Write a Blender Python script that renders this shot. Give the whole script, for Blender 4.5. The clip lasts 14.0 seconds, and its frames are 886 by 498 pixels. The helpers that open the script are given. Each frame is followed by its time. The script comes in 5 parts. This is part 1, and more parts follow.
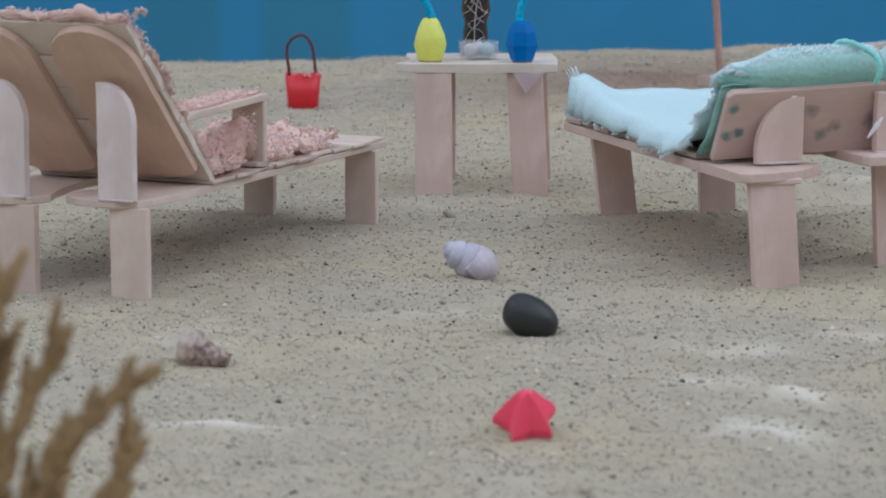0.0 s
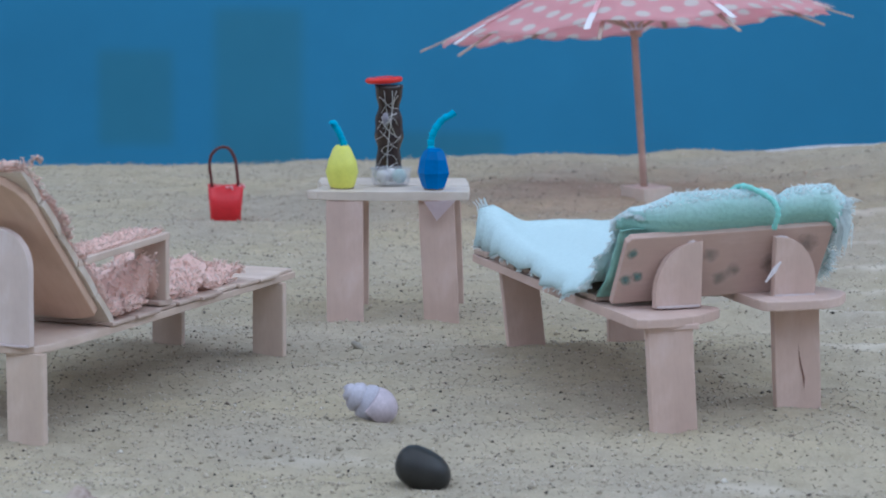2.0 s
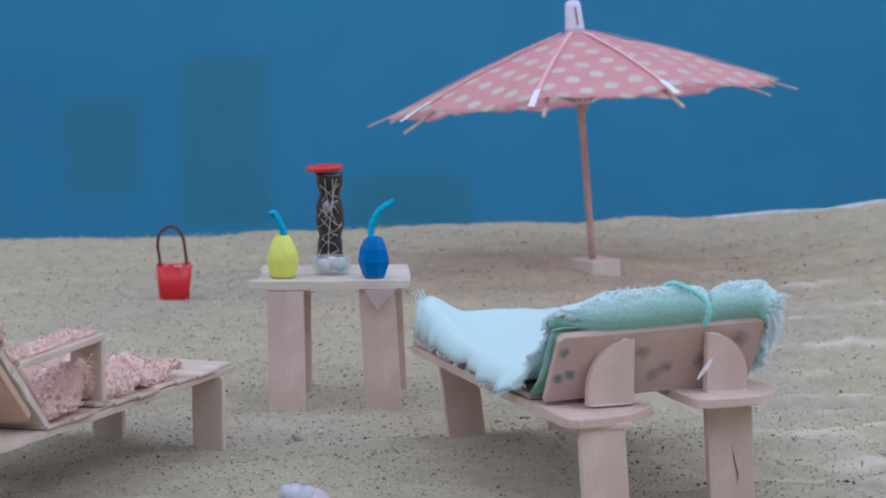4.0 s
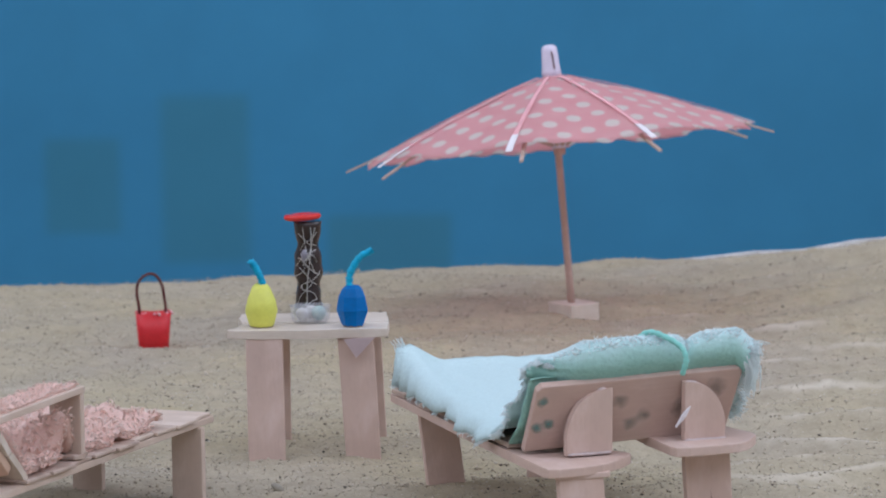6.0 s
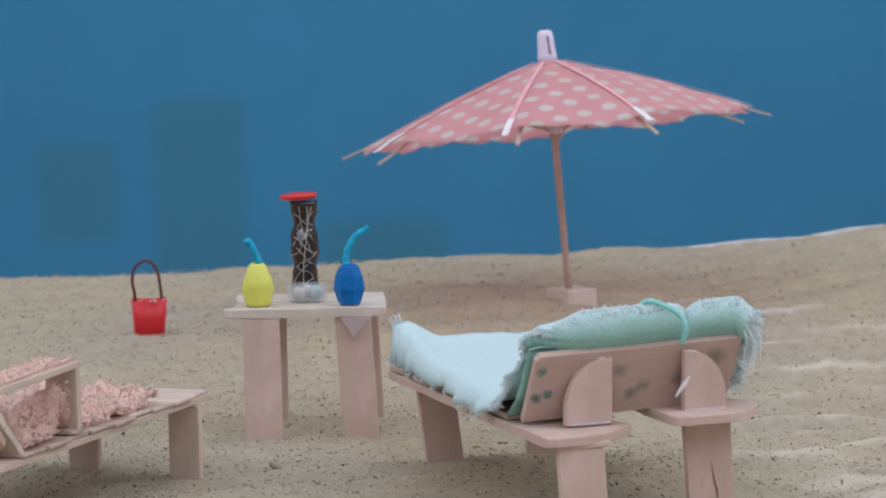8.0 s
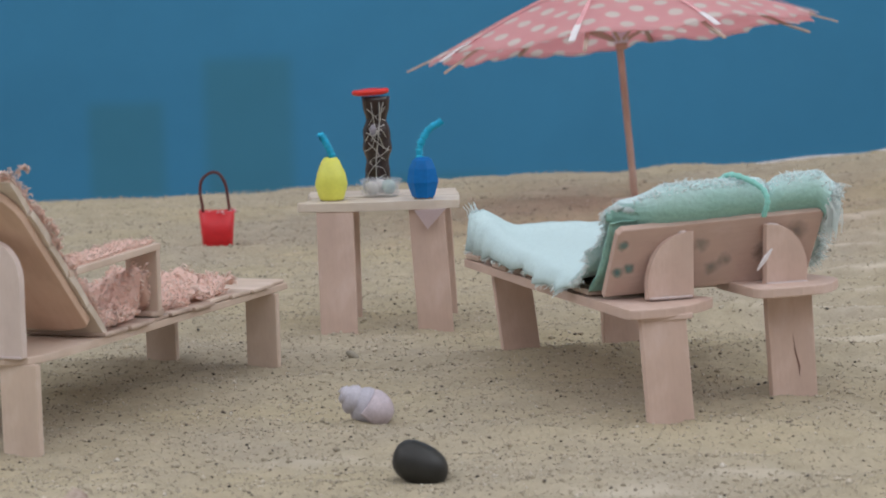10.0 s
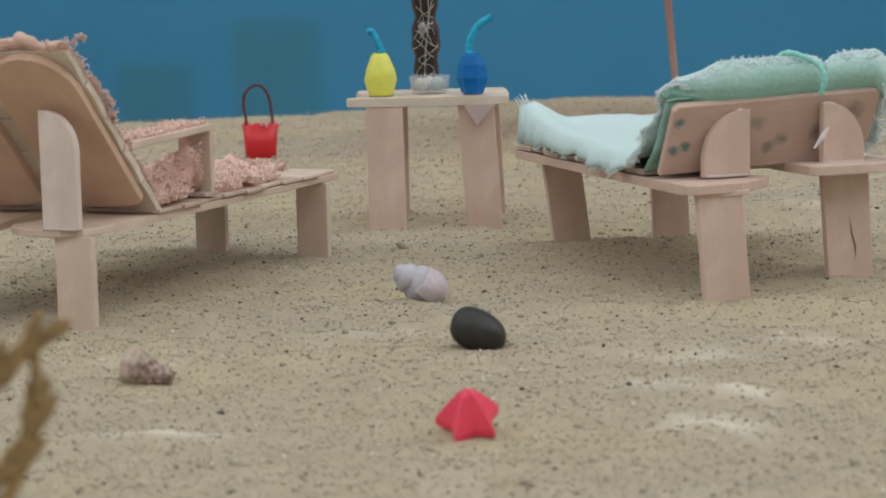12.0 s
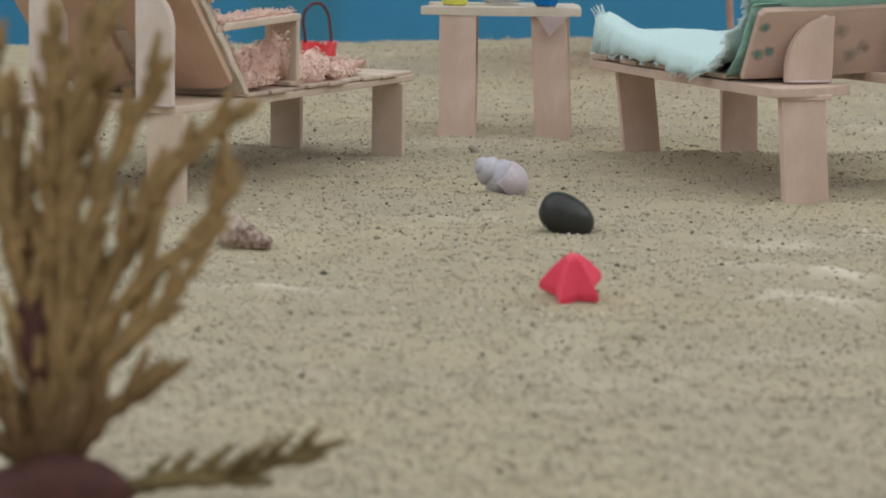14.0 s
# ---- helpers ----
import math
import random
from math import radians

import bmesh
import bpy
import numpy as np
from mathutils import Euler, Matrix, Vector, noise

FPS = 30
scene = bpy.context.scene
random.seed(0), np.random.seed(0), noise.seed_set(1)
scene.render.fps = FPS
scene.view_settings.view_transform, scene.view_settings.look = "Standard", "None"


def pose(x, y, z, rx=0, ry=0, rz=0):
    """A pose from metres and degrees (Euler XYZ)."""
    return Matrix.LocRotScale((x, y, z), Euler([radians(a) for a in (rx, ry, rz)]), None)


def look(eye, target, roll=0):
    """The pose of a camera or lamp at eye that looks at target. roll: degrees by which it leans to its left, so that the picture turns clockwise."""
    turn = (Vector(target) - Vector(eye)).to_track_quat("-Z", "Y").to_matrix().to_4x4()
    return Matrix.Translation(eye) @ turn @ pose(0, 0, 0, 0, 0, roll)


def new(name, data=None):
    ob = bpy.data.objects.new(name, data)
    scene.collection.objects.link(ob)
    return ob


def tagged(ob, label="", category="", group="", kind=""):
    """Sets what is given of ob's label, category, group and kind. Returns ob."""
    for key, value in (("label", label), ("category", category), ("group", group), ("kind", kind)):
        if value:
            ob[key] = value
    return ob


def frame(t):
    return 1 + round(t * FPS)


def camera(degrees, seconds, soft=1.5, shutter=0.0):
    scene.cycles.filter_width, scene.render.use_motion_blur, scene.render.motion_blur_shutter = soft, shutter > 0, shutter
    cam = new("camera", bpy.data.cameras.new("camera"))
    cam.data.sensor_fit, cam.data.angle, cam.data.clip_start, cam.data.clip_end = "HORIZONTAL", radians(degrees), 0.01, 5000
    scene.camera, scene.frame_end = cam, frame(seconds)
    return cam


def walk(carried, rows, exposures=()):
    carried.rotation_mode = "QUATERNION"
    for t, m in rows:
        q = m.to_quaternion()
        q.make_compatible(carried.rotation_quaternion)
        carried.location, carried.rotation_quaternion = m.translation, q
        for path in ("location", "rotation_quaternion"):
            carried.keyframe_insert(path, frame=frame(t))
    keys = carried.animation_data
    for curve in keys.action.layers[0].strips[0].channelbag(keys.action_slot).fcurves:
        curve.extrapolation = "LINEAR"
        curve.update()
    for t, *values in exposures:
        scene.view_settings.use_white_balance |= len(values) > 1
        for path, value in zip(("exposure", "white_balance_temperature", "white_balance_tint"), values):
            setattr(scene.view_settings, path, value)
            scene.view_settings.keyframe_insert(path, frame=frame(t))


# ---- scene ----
cam = camera(19.8, 14.0, soft=1.9)
# seconds, x, y, z, tilt, turn, roll
PATH = [
    (0, 0.0156, -0.1355, 0.0951, 80.767, 0.738, 0.003),
    (0.5, 0.0207, -0.1340, 0.1005, 81.135, 0.388, 0.206),
    (1, 0.0238, -0.1334, 0.1052, 81.550, 0.081, 0.304),
    (1.5, 0.0265, -0.1334, 0.1089, 81.829, -0.042, 0.298),
    (2, 0.0285, -0.1332, 0.1125, 82.166, -0.181, 0.287),
    (2.5, 0.0318, -0.1326, 0.1156, 82.468, -0.311, 0.253),
    (3, 0.0346, -0.1332, 0.1204, 82.738, -0.509, 0.147),
    (3.2, 0.0358, -0.1331, 0.1225, 82.764, -0.537, 0.072),
    (5.5, 0.0381, -0.1353, 0.1287, 83.665, -1.194, -0.748),
    (6, 0.0382, -0.1350, 0.1298, 83.805, -1.218, -0.719),
    (6.5, 0.0389, -0.1365, 0.1295, 83.968, -1.290, -0.645),
    (7, 0.0392, -0.1359, 0.1291, 84.064, -1.360, -0.589),
    (7.2, 0.0388, -0.1345, 0.1281, 84.070, -1.371, -0.670),
    (9.3, 0.0345, -0.1319, 0.1078, 83.650, -0.939, -1.549),
    (9.5, 0.0333, -0.1330, 0.1065, 83.497, -0.762, -1.574),
    (10, 0.0296, -0.1341, 0.1018, 83.258, -0.277, -1.661),
    (10.5, 0.0271, -0.1350, 0.0975, 83.084, -0.068, -1.695),
    (11, 0.0270, -0.1342, 0.0923, 82.827, 0.125, -1.911),
    (11.5, 0.0234, -0.1352, 0.0878, 82.711, 0.163, -1.779),
    (12, 0.0225, -0.1349, 0.0812, 82.679, 0.299, -1.494),
    (12.5, 0.0199, -0.1361, 0.0746, 82.744, 0.356, -1.219),
    (13, 0.0163, -0.1381, 0.0699, 82.730, 0.443, -0.649),
    (13.5, 0.0120, -0.1415, 0.0665, 82.560, 0.438, 0.270),
    (14, 0.0050, -0.1446, 0.0646, 82.092, 0.322, 0.802),
]
walk(cam, [(t, pose(x, y, z, tilt, 0, turn) @ pose(0, 0, 0, 0, 0, roll)) for t, x, y, z, tilt, turn, roll in PATH],
     exposures=[(0.0, -0.03, 5220, 11), (1.0, -0.03, 4880, 10), (3.2, -0.04, 4960, 12), (6.5, 0.0, 5480, 16), (9.4, -0.03, 5830, 14), (12.0, -0.05, 6180, 8), (14.0, -0.05, 6080, 5)])
cam.data.dof.use_dof = True
cam.data.dof.focus_distance = 0.62
cam.data.dof.aperture_fstop = 56

# ---- light ----
world = bpy.data.worlds.new("world")
scene.world = world
world.use_nodes = True
world.node_tree.nodes["Background"].inputs[0].default_value = (1.0, 0.98, 0.95, 1)
world.node_tree.nodes["Background"].inputs[1].default_value = 0.25


def area_lamp(name, at, to, sx, sy, watts, colour):
    data = bpy.data.lights.new(name, "AREA")
    data.shape, data.size, data.size_y, data.energy, data.color = "RECTANGLE", sx, sy, watts, colour
    ob = new(name, data)
    ob.matrix_world = look(at, to)
    return ob


# added fill from the front, hung below the ceiling, for faces turned forward
area_lamp("unseen_lamp", (0.1, -1.15, 1.50), (0.1, 0.15, 0), 3.0, 1.1, 16.0, (1.0, 0.98, 0.96))
# overhead light standing for the ceiling lights
area_lamp("unseen_lamp", (0.05, 0.72, 1.85), (0.05, 0.72, 0), 1.8, 1.1, 7.4, (1.0, 0.98, 0.96))
# added light that only brightens the far blue wall
area_lamp("unseen_lamp", (0.1, 2.9, 1.80), (0.1, 4.5, -0.3), 3.0, 0.9, 32, (1.0, 0.97, 0.93))
# two added side lights soften the shade under parasol and loungers
area_lamp("added_side_lamp", (-1.60, 0.40, 1.45), (0.05, 0.45, 0), 2.4, 1.1, 13.6, (1.0, 0.98, 0.96))
area_lamp("added_side_lamp", (1.80, 0.40, 1.45), (0.05, 0.45, 0), 2.4, 1.1, 18.2, (1.0, 0.98, 0.96))

# ---- materials ----
def material(name, rough=0.6, metal=0.0, spec=0.5):
    m = bpy.data.materials.new(name)
    m.use_nodes = True
    b = m.node_tree.nodes["Principled BSDF"]
    b.inputs["Roughness"].default_value = rough
    b.inputs["Metallic"].default_value = metal
    b.inputs["Specular IOR Level"].default_value = spec
    return m, m.node_tree.nodes, m.node_tree.links, b


def node(nodes, kind, **values):
    n = nodes.new(kind)
    for key, value in values.items():
        n.inputs[key.replace("_", " ")].default_value = value
    return n


def coords(nodes, links, scale=(1, 1, 1), rot=(0, 0, 0)):
    tc = nodes.new("ShaderNodeTexCoord")
    mp = nodes.new("ShaderNodeMapping")
    mp.inputs["Scale"].default_value = scale
    mp.inputs["Rotation"].default_value = rot
    links.new(tc.outputs["Object"], mp.inputs["Vector"])
    return mp.outputs["Vector"]


def ramp(nodes, links, fac, stops):
    r = nodes.new("ShaderNodeValToRGB")
    els = r.color_ramp.elements
    while len(els) < len(stops):
        els.new(0.5)
    for e, (p, c) in zip(els, stops):
        e.position, e.color = p, (*c, 1)
    links.new(fac, r.inputs["Fac"])
    return r.outputs["Color"]


def mix(nodes, links, fac, a, b, mode="MIX"):
    n = nodes.new("ShaderNodeMix")
    n.data_type, n.blend_type = "RGBA", mode
    for slot, value in ((0, fac), (6, a), (7, b)):
        if isinstance(value, (int, float)):
            n.inputs[slot].default_value = value
        elif isinstance(value, tuple):
            n.inputs[slot].default_value = (*value, 1)
        else:
            links.new(value, n.inputs[slot])
    return n.outputs[2]


def bump(nodes, links, b, height, strength, distance):
    n = node(nodes, "ShaderNodeBump", Strength=strength, Distance=distance)
    links.new(height, n.inputs["Height"])
    links.new(n.outputs["Normal"], b.inputs["Normal"])


def noise_tex(nodes, links, vec, scale, detail=4, rough=0.6):
    n = node(nodes, "ShaderNodeTexNoise", Scale=scale, Detail=detail, Roughness=rough)
    links.new(vec, n.inputs["Vector"])
    return n.outputs["Fac"]


def wood_material(name, light, dark, stain=0.35, rough=0.62):
    m, ns, ls, b = material(name, rough, spec=0.3)
    long_grain = noise_tex(ns, ls, coords(ns, ls, (1, 1, 1)), 900, 3)
    fibres = noise_tex(ns, ls, coords(ns, ls, (0.5, 9, 9)), 160, 5, 0.7)
    blotch = noise_tex(ns, ls, coords(ns, ls), 75, 3)
    c = ramp(ns, ls, fibres, [(0.3, dark), (0.62, light)])
    c2 = mix(ns, ls, stain, c, ramp(ns, ls, blotch, [(0.3, tuple(x * 0.72 for x in light)), (0.7, tuple(min(1, x * 1.12) for x in light))]))
    smear = noise_tex(ns, ls, coords(ns, ls, (0.7, 1.6, 1.6)), 95, 5, 0.7)
    c2 = mix(ns, ls, ramp(ns, ls, smear, [(0.52, (0, 0, 0)), (0.68, (0.6, 0.6, 0.6))]), c2, tuple(min(1, x * f) for x, f in zip(light, (1.10, 1.16, 1.24))))
    c2 = mix(ns, ls, ramp(ns, ls, smear, [(0.28, (0.6, 0.6, 0.6)), (0.45, (0, 0, 0))]), c2, tuple(x * f for x, f in zip(light, (0.80, 0.76, 0.76))))
    info = ns.new("ShaderNodeObjectInfo")
    tone = ramp(ns, ls, info.outputs["Random"], [(0.0, (0.9, 0.88, 0.86)), (1.0, (1.0, 1.0, 1.0))])
    ls.new(mix(ns, ls, 1.0, c2, tone, "MULTIPLY"), b.inputs["Base Color"])
    bump(ns, ls, b, mix(ns, ls, 0.4, fibres, long_grain), 0.2, 0.0003)
    return m


def plain_material(name, colour, rough=0.5, vary=0.2, scale=150, strength=0.15, depth=0.0003, metal=0.0, spec=0.5):
    m, ns, ls, b = material(name, rough, metal, spec)
    v = coords(ns, ls)
    big, fine = noise_tex(ns, ls, v, scale, 3), noise_tex(ns, ls, v, scale * 8, 3)
    low, high = tuple(x * (1 - vary) for x in colour), tuple(min(1, x * (1 + vary)) for x in colour)
    ls.new(ramp(ns, ls, mix(ns, ls, 0.35, big, fine), [(0.3, low), (0.7, high)]), b.inputs["Base Color"])
    ls.new(ramp(ns, ls, fine, [(0.2, (rough * 0.85,) * 3), (0.8, (min(1, rough * 1.15),) * 3)]), b.inputs["Roughness"])
    bump(ns, ls, b, fine, strength, depth)
    return m


def island_material(name, stops, rough=0.8):
    m, ns, ls, b = material(name, rough, spec=0.3)
    geo = ns.new("ShaderNodeNewGeometry")
    ls.new(ramp(ns, ls, geo.outputs["Random Per Island"], stops), b.inputs["Base Color"])
    return m


def sand_material():
    m, ns, ls, b = material("sand", 0.9, spec=0.2)
    v = coords(ns, ls)
    grain = noise_tex(ns, ls, v, 1500, 2, 0.7)
    clump = noise_tex(ns, ls, v, 350, 4, 0.7)
    broad = noise_tex(ns, ls, v, 11, 4)
    streak = noise_tex(ns, ls, coords(ns, ls, (1, 5, 1)), 18, 4)
    c = ramp(ns, ls, grain, [(0.25, (0.38, 0.33, 0.245)), (0.44, (0.445, 0.39, 0.29)), (0.62, (0.51, 0.45, 0.345)), (0.8, (0.61, 0.545, 0.435))])
    c = mix(ns, ls, 0.55, c, ramp(ns, ls, clump, [(0.25, (0.38, 0.335, 0.25)), (0.5, (0.47, 0.41, 0.31)), (0.75, (0.55, 0.485, 0.37))]))
    warm = ramp(ns, ls, broad, [(0.35, (0.90, 0.90, 0.92)), (0.65, (1.02, 1.0, 0.86))])
    c = mix(ns, ls, 0.8, c, warm, "MULTIPLY")
    # pale noise streaks paint brightly lit sand into the colour
    c = mix(ns, ls, ramp(ns, ls, streak, [(0.62, (0, 0, 0)), (0.78, (0.45, 0.45, 0.45))]), c, (0.70, 0.63, 0.49))
    # mottled tone paints in the soft shading of small bumps
    patch = noise_tex(ns, ls, v, 95, 5, 0.65)
    c = mix(ns, ls, 0.9, c, ramp(ns, ls, patch, [(0.28, (0.82, 0.81, 0.79)), (0.48, (0.93, 0.93, 0.93)), (0.72, (1.05, 1.04, 1.03))]), "MULTIPLY")
    # placed patches of lit sand, also put into the colour
    lit_sand = ns.new("ShaderNodeAttribute")
    lit_sand.attribute_name = "lit_sand"
    c = mix(ns, ls, lit_sand.outputs["Fac"], c, ramp(ns, ls, clump, [(0.3, (0.66, 0.60, 0.49)), (0.7, (0.74, 0.68, 0.57))]))
    ls.new(c, b.inputs["Base Color"])
    bump(ns, ls, b, mix(ns, ls, 0.5, grain, clump), 0.3, 0.0005)
    return m


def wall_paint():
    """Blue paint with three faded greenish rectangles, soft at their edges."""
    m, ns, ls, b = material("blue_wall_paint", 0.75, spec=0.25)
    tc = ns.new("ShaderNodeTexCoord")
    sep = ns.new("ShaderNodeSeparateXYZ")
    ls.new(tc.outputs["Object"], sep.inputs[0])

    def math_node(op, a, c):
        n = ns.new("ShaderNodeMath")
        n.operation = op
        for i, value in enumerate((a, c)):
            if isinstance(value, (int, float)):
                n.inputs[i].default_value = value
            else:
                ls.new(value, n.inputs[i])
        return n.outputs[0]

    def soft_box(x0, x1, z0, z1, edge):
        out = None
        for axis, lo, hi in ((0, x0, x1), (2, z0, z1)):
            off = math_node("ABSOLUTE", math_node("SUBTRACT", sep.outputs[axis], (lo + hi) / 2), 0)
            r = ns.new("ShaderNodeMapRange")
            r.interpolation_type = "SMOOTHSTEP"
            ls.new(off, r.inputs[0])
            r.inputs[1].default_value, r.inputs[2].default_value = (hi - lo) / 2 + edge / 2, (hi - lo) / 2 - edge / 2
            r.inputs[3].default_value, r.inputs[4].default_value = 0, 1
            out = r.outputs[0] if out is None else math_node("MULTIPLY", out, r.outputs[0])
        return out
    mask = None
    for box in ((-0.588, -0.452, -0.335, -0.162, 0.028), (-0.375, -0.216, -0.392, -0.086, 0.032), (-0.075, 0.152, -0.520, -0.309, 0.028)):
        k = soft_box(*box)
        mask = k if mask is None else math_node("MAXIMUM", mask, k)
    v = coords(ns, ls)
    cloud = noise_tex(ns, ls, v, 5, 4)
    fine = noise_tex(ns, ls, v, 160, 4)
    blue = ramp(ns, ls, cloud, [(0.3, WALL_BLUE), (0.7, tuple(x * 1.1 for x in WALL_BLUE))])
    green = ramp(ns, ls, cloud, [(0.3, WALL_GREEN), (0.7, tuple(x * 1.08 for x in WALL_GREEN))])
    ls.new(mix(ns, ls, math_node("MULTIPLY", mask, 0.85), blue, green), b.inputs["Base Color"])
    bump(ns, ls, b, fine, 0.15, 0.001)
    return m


def dotted_paper():
    m, ns, ls, b = material("dotted_paper", 0.8, spec=0.2)
    tc = ns.new("ShaderNodeTexCoord")
    wob = noise_tex(ns, ls, tc.outputs["Object"], 220, 2)
    dots = []
    for shift in (0.0, 0.5):
        mp = ns.new("ShaderNodeMapping")
        mp.inputs["Scale"].default_value = (74, 74, 0)
        mp.inputs["Rotation"].default_value = (0, 0, 0.35)
        mp.inputs["Location"].default_value = (shift, shift, 0)
        ls.new(tc.outputs["Object"], mp.inputs["Vector"])
        fr = ns.new("ShaderNodeVectorMath"); fr.operation = "FRACTION"
        ls.new(mp.outputs[0], fr.inputs[0])
        sub = ns.new("ShaderNodeVectorMath"); sub.operation = "SUBTRACT"
        ls.new(fr.outputs[0], sub.inputs[0]); sub.inputs[1].default_value = (0.5, 0.5, 0)
        ln = ns.new("ShaderNodeVectorMath"); ln.operation = "LENGTH"
        ls.new(sub.outputs[0], ln.inputs[0])
        dots.append(ln.outputs["Value"])
    mn = ns.new("ShaderNodeMath"); mn.operation = "MINIMUM"
    ls.new(dots[0], mn.inputs[0]); ls.new(dots[1], mn.inputs[1])
    ad = ns.new("ShaderNodeMath"); ad.operation = "MULTIPLY_ADD"
    ls.new(wob, ad.inputs[0]); ad.inputs[1].default_value = 0.09; ls.new(mn.outputs[0], ad.inputs[2])
    pink = ramp(ns, ls, noise_tex(ns, ls, coords(ns, ls), 120, 4), [(0.3, (0.94, 0.605, 0.64)), (0.7, (0.96, 0.67, 0.695))])
    shade = mix(ns, ls, ramp(ns, ls, ad.outputs[0], [(0.205, (0.95, 0.95, 0.95)), (0.25, (0, 0, 0))]), pink, (0.95, 0.92, 0.90))
    ls.new(shade, b.inputs["Base Color"])
    bump(ns, ls, b, noise_tex(ns, ls, coords(ns, ls), 600, 3), 0.3, 0.0002)
    tr = ns.new("ShaderNodeBsdfTranslucent")
    ls.new(shade, tr.inputs["Color"])
    mx = ns.new("ShaderNodeMixShader"); mx.inputs[0].default_value = 0.66
    ls.new(b.outputs[0], mx.inputs[1]); ls.new(tr.outputs[0], mx.inputs[2])
    ls.new(mx.outputs[0], ns["Material Output"].inputs["Surface"])
    return m


def cloth_material():
    """Pale towelling, green towards the head end; the last stops also paint the flap's shade."""
    m, ns, ls, b = material("pale_green_cloth", 0.95, spec=0.1)
    att = ns.new("ShaderNodeUVMap")
    sep = ns.new("ShaderNodeSeparateXYZ")
    ls.new(att.outputs[0], sep.inputs[0])
    v = coords(ns, ls)
    weave = noise_tex(ns, ls, coords(ns, ls, (1, 2.5, 1)), 900, 3)
    patch = noise_tex(ns, ls, v, 90, 4)
    ad = ns.new("ShaderNodeMath"); ad.operation = "MULTIPLY_ADD"
    ls.new(patch, ad.inputs[0]); ad.inputs[1].default_value = 0.16; ls.new(sep.outputs[1], ad.inputs[2])
    tone = ramp(ns, ls, ad.outputs[0], [(0.0, (0.64, 0.80, 0.81)), (0.80, (0.64, 0.80, 0.81)), (0.88, (0.58, 0.81, 0.79)), (0.94, (0.46, 0.72, 0.67)), (1.0, (0.36, 0.62, 0.55))])
    ls.new(mix(ns, ls, 0.3, tone, ramp(ns, ls, weave, [(0.3, (0.55, 0.6, 0.6)), (0.7, (1, 1, 1))]), "MULTIPLY"), b.inputs["Base Color"])
    bump(ns, ls, b, weave, 0.6, 0.0005)
    return m


def glass_material():
    m, ns, ls, b = material("clear_plastic", 0.15)
    b.inputs["Base Color"].default_value = (0.74, 0.76, 0.79, 1)
    clear = ns.new("ShaderNodeBsdfTransparent")
    mx = ns.new("ShaderNodeMixShader")
    mx.inputs[0].default_value = 0.80
    ls.new(b.outputs[0], mx.inputs[1])
    ls.new(clear.outputs[0], mx.inputs[2])
    ls.new(mx.outputs[0], ns["Material Output"].inputs["Surface"])
    return m


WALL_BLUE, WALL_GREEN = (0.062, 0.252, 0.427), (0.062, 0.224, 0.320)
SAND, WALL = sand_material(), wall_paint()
GRAINS = island_material("sand_grains", [(0.0, (0.33, 0.29, 0.22)), (0.12, (0.42, 0.37, 0.28)), (0.5, (0.47, 0.41, 0.31)), (0.90, (0.55, 0.485, 0.375)), (1.0, (0.70, 0.65, 0.56))], 0.7)
DARKGRAINS = island_material("dark_grit", [(0.0, (0.03, 0.026, 0.022)), (0.6, (0.10, 0.085, 0.07)), (1.0, (0.20, 0.165, 0.13))], 0.6)
BIRCH = wood_material("birch_wood", (0.68, 0.515, 0.435), (0.64, 0.475, 0.395))
DOWEL = wood_material("dowel_wood", (0.63, 0.46, 0.39), (0.54, 0.38, 0.31))
SLAT = wood_material("rough_slat_wood", (0.58, 0.45, 0.37), (0.36, 0.26, 0.20), 0.6)
GREYWOOD = wood_material("pale_birch_wood", (0.69, 0.555, 0.455), (0.65, 0.515, 0.415))
CREAMWOOD = wood_material("cream_birch_wood", (0.72, 0.63, 0.53), (0.67, 0.575, 0.48))
# browner wood, darkened further for the shade on the board's downward face
BOARDWOOD = wood_material("shaded_brownish_board", (0.60, 0.44, 0.37), (0.56, 0.405, 0.34))
POSTWOOD = wood_material("glue_smeared_birch", (0.72, 0.61, 0.555), (0.69, 0.575, 0.515))
GLUE = plain_material("dried_glue", (0.62, 0.52, 0.50), 0.45, 0.15, 500)
BACKWOOD = wood_material("brownish_birch", (0.69, 0.495, 0.375), (0.65, 0.455, 0.34))
CREAM = plain_material("cream_plaster", (0.82, 0.80, 0.76), 0.8)
GREYF = plain_material("grey_floor", (0.30, 0.29, 0.28), 0.6)
WHITE = plain_material("white_card", (0.80, 0.79, 0.77), 0.7)
PAPER = dotted_paper()
STRIP = plain_material("pink_paper_strip", (0.82, 0.43, 0.45), 0.75, 0.1)
TIPW = plain_material("white_paper_end", (0.84, 0.80, 0.82), 0.75, 0.08)
FILM = plain_material("thin_film", (0.70, 0.62, 0.64), 0.5, 0.1)
LILAC = plain_material("lilac_paper", (0.76, 0.71, 0.84), 0.7, 0.1)
RIB = wood_material("rib_wood", (0.62, 0.49, 0.42), (0.46, 0.34, 0.27))
CLOTH = cloth_material()
LINING = plain_material("green_cloth", (0.29, 0.51, 0.44), 0.95, 0.25, 300)
FRINGE = plain_material("cloth_fringe", (0.86, 0.95, 0.95), 0.95, 0.12, 300)


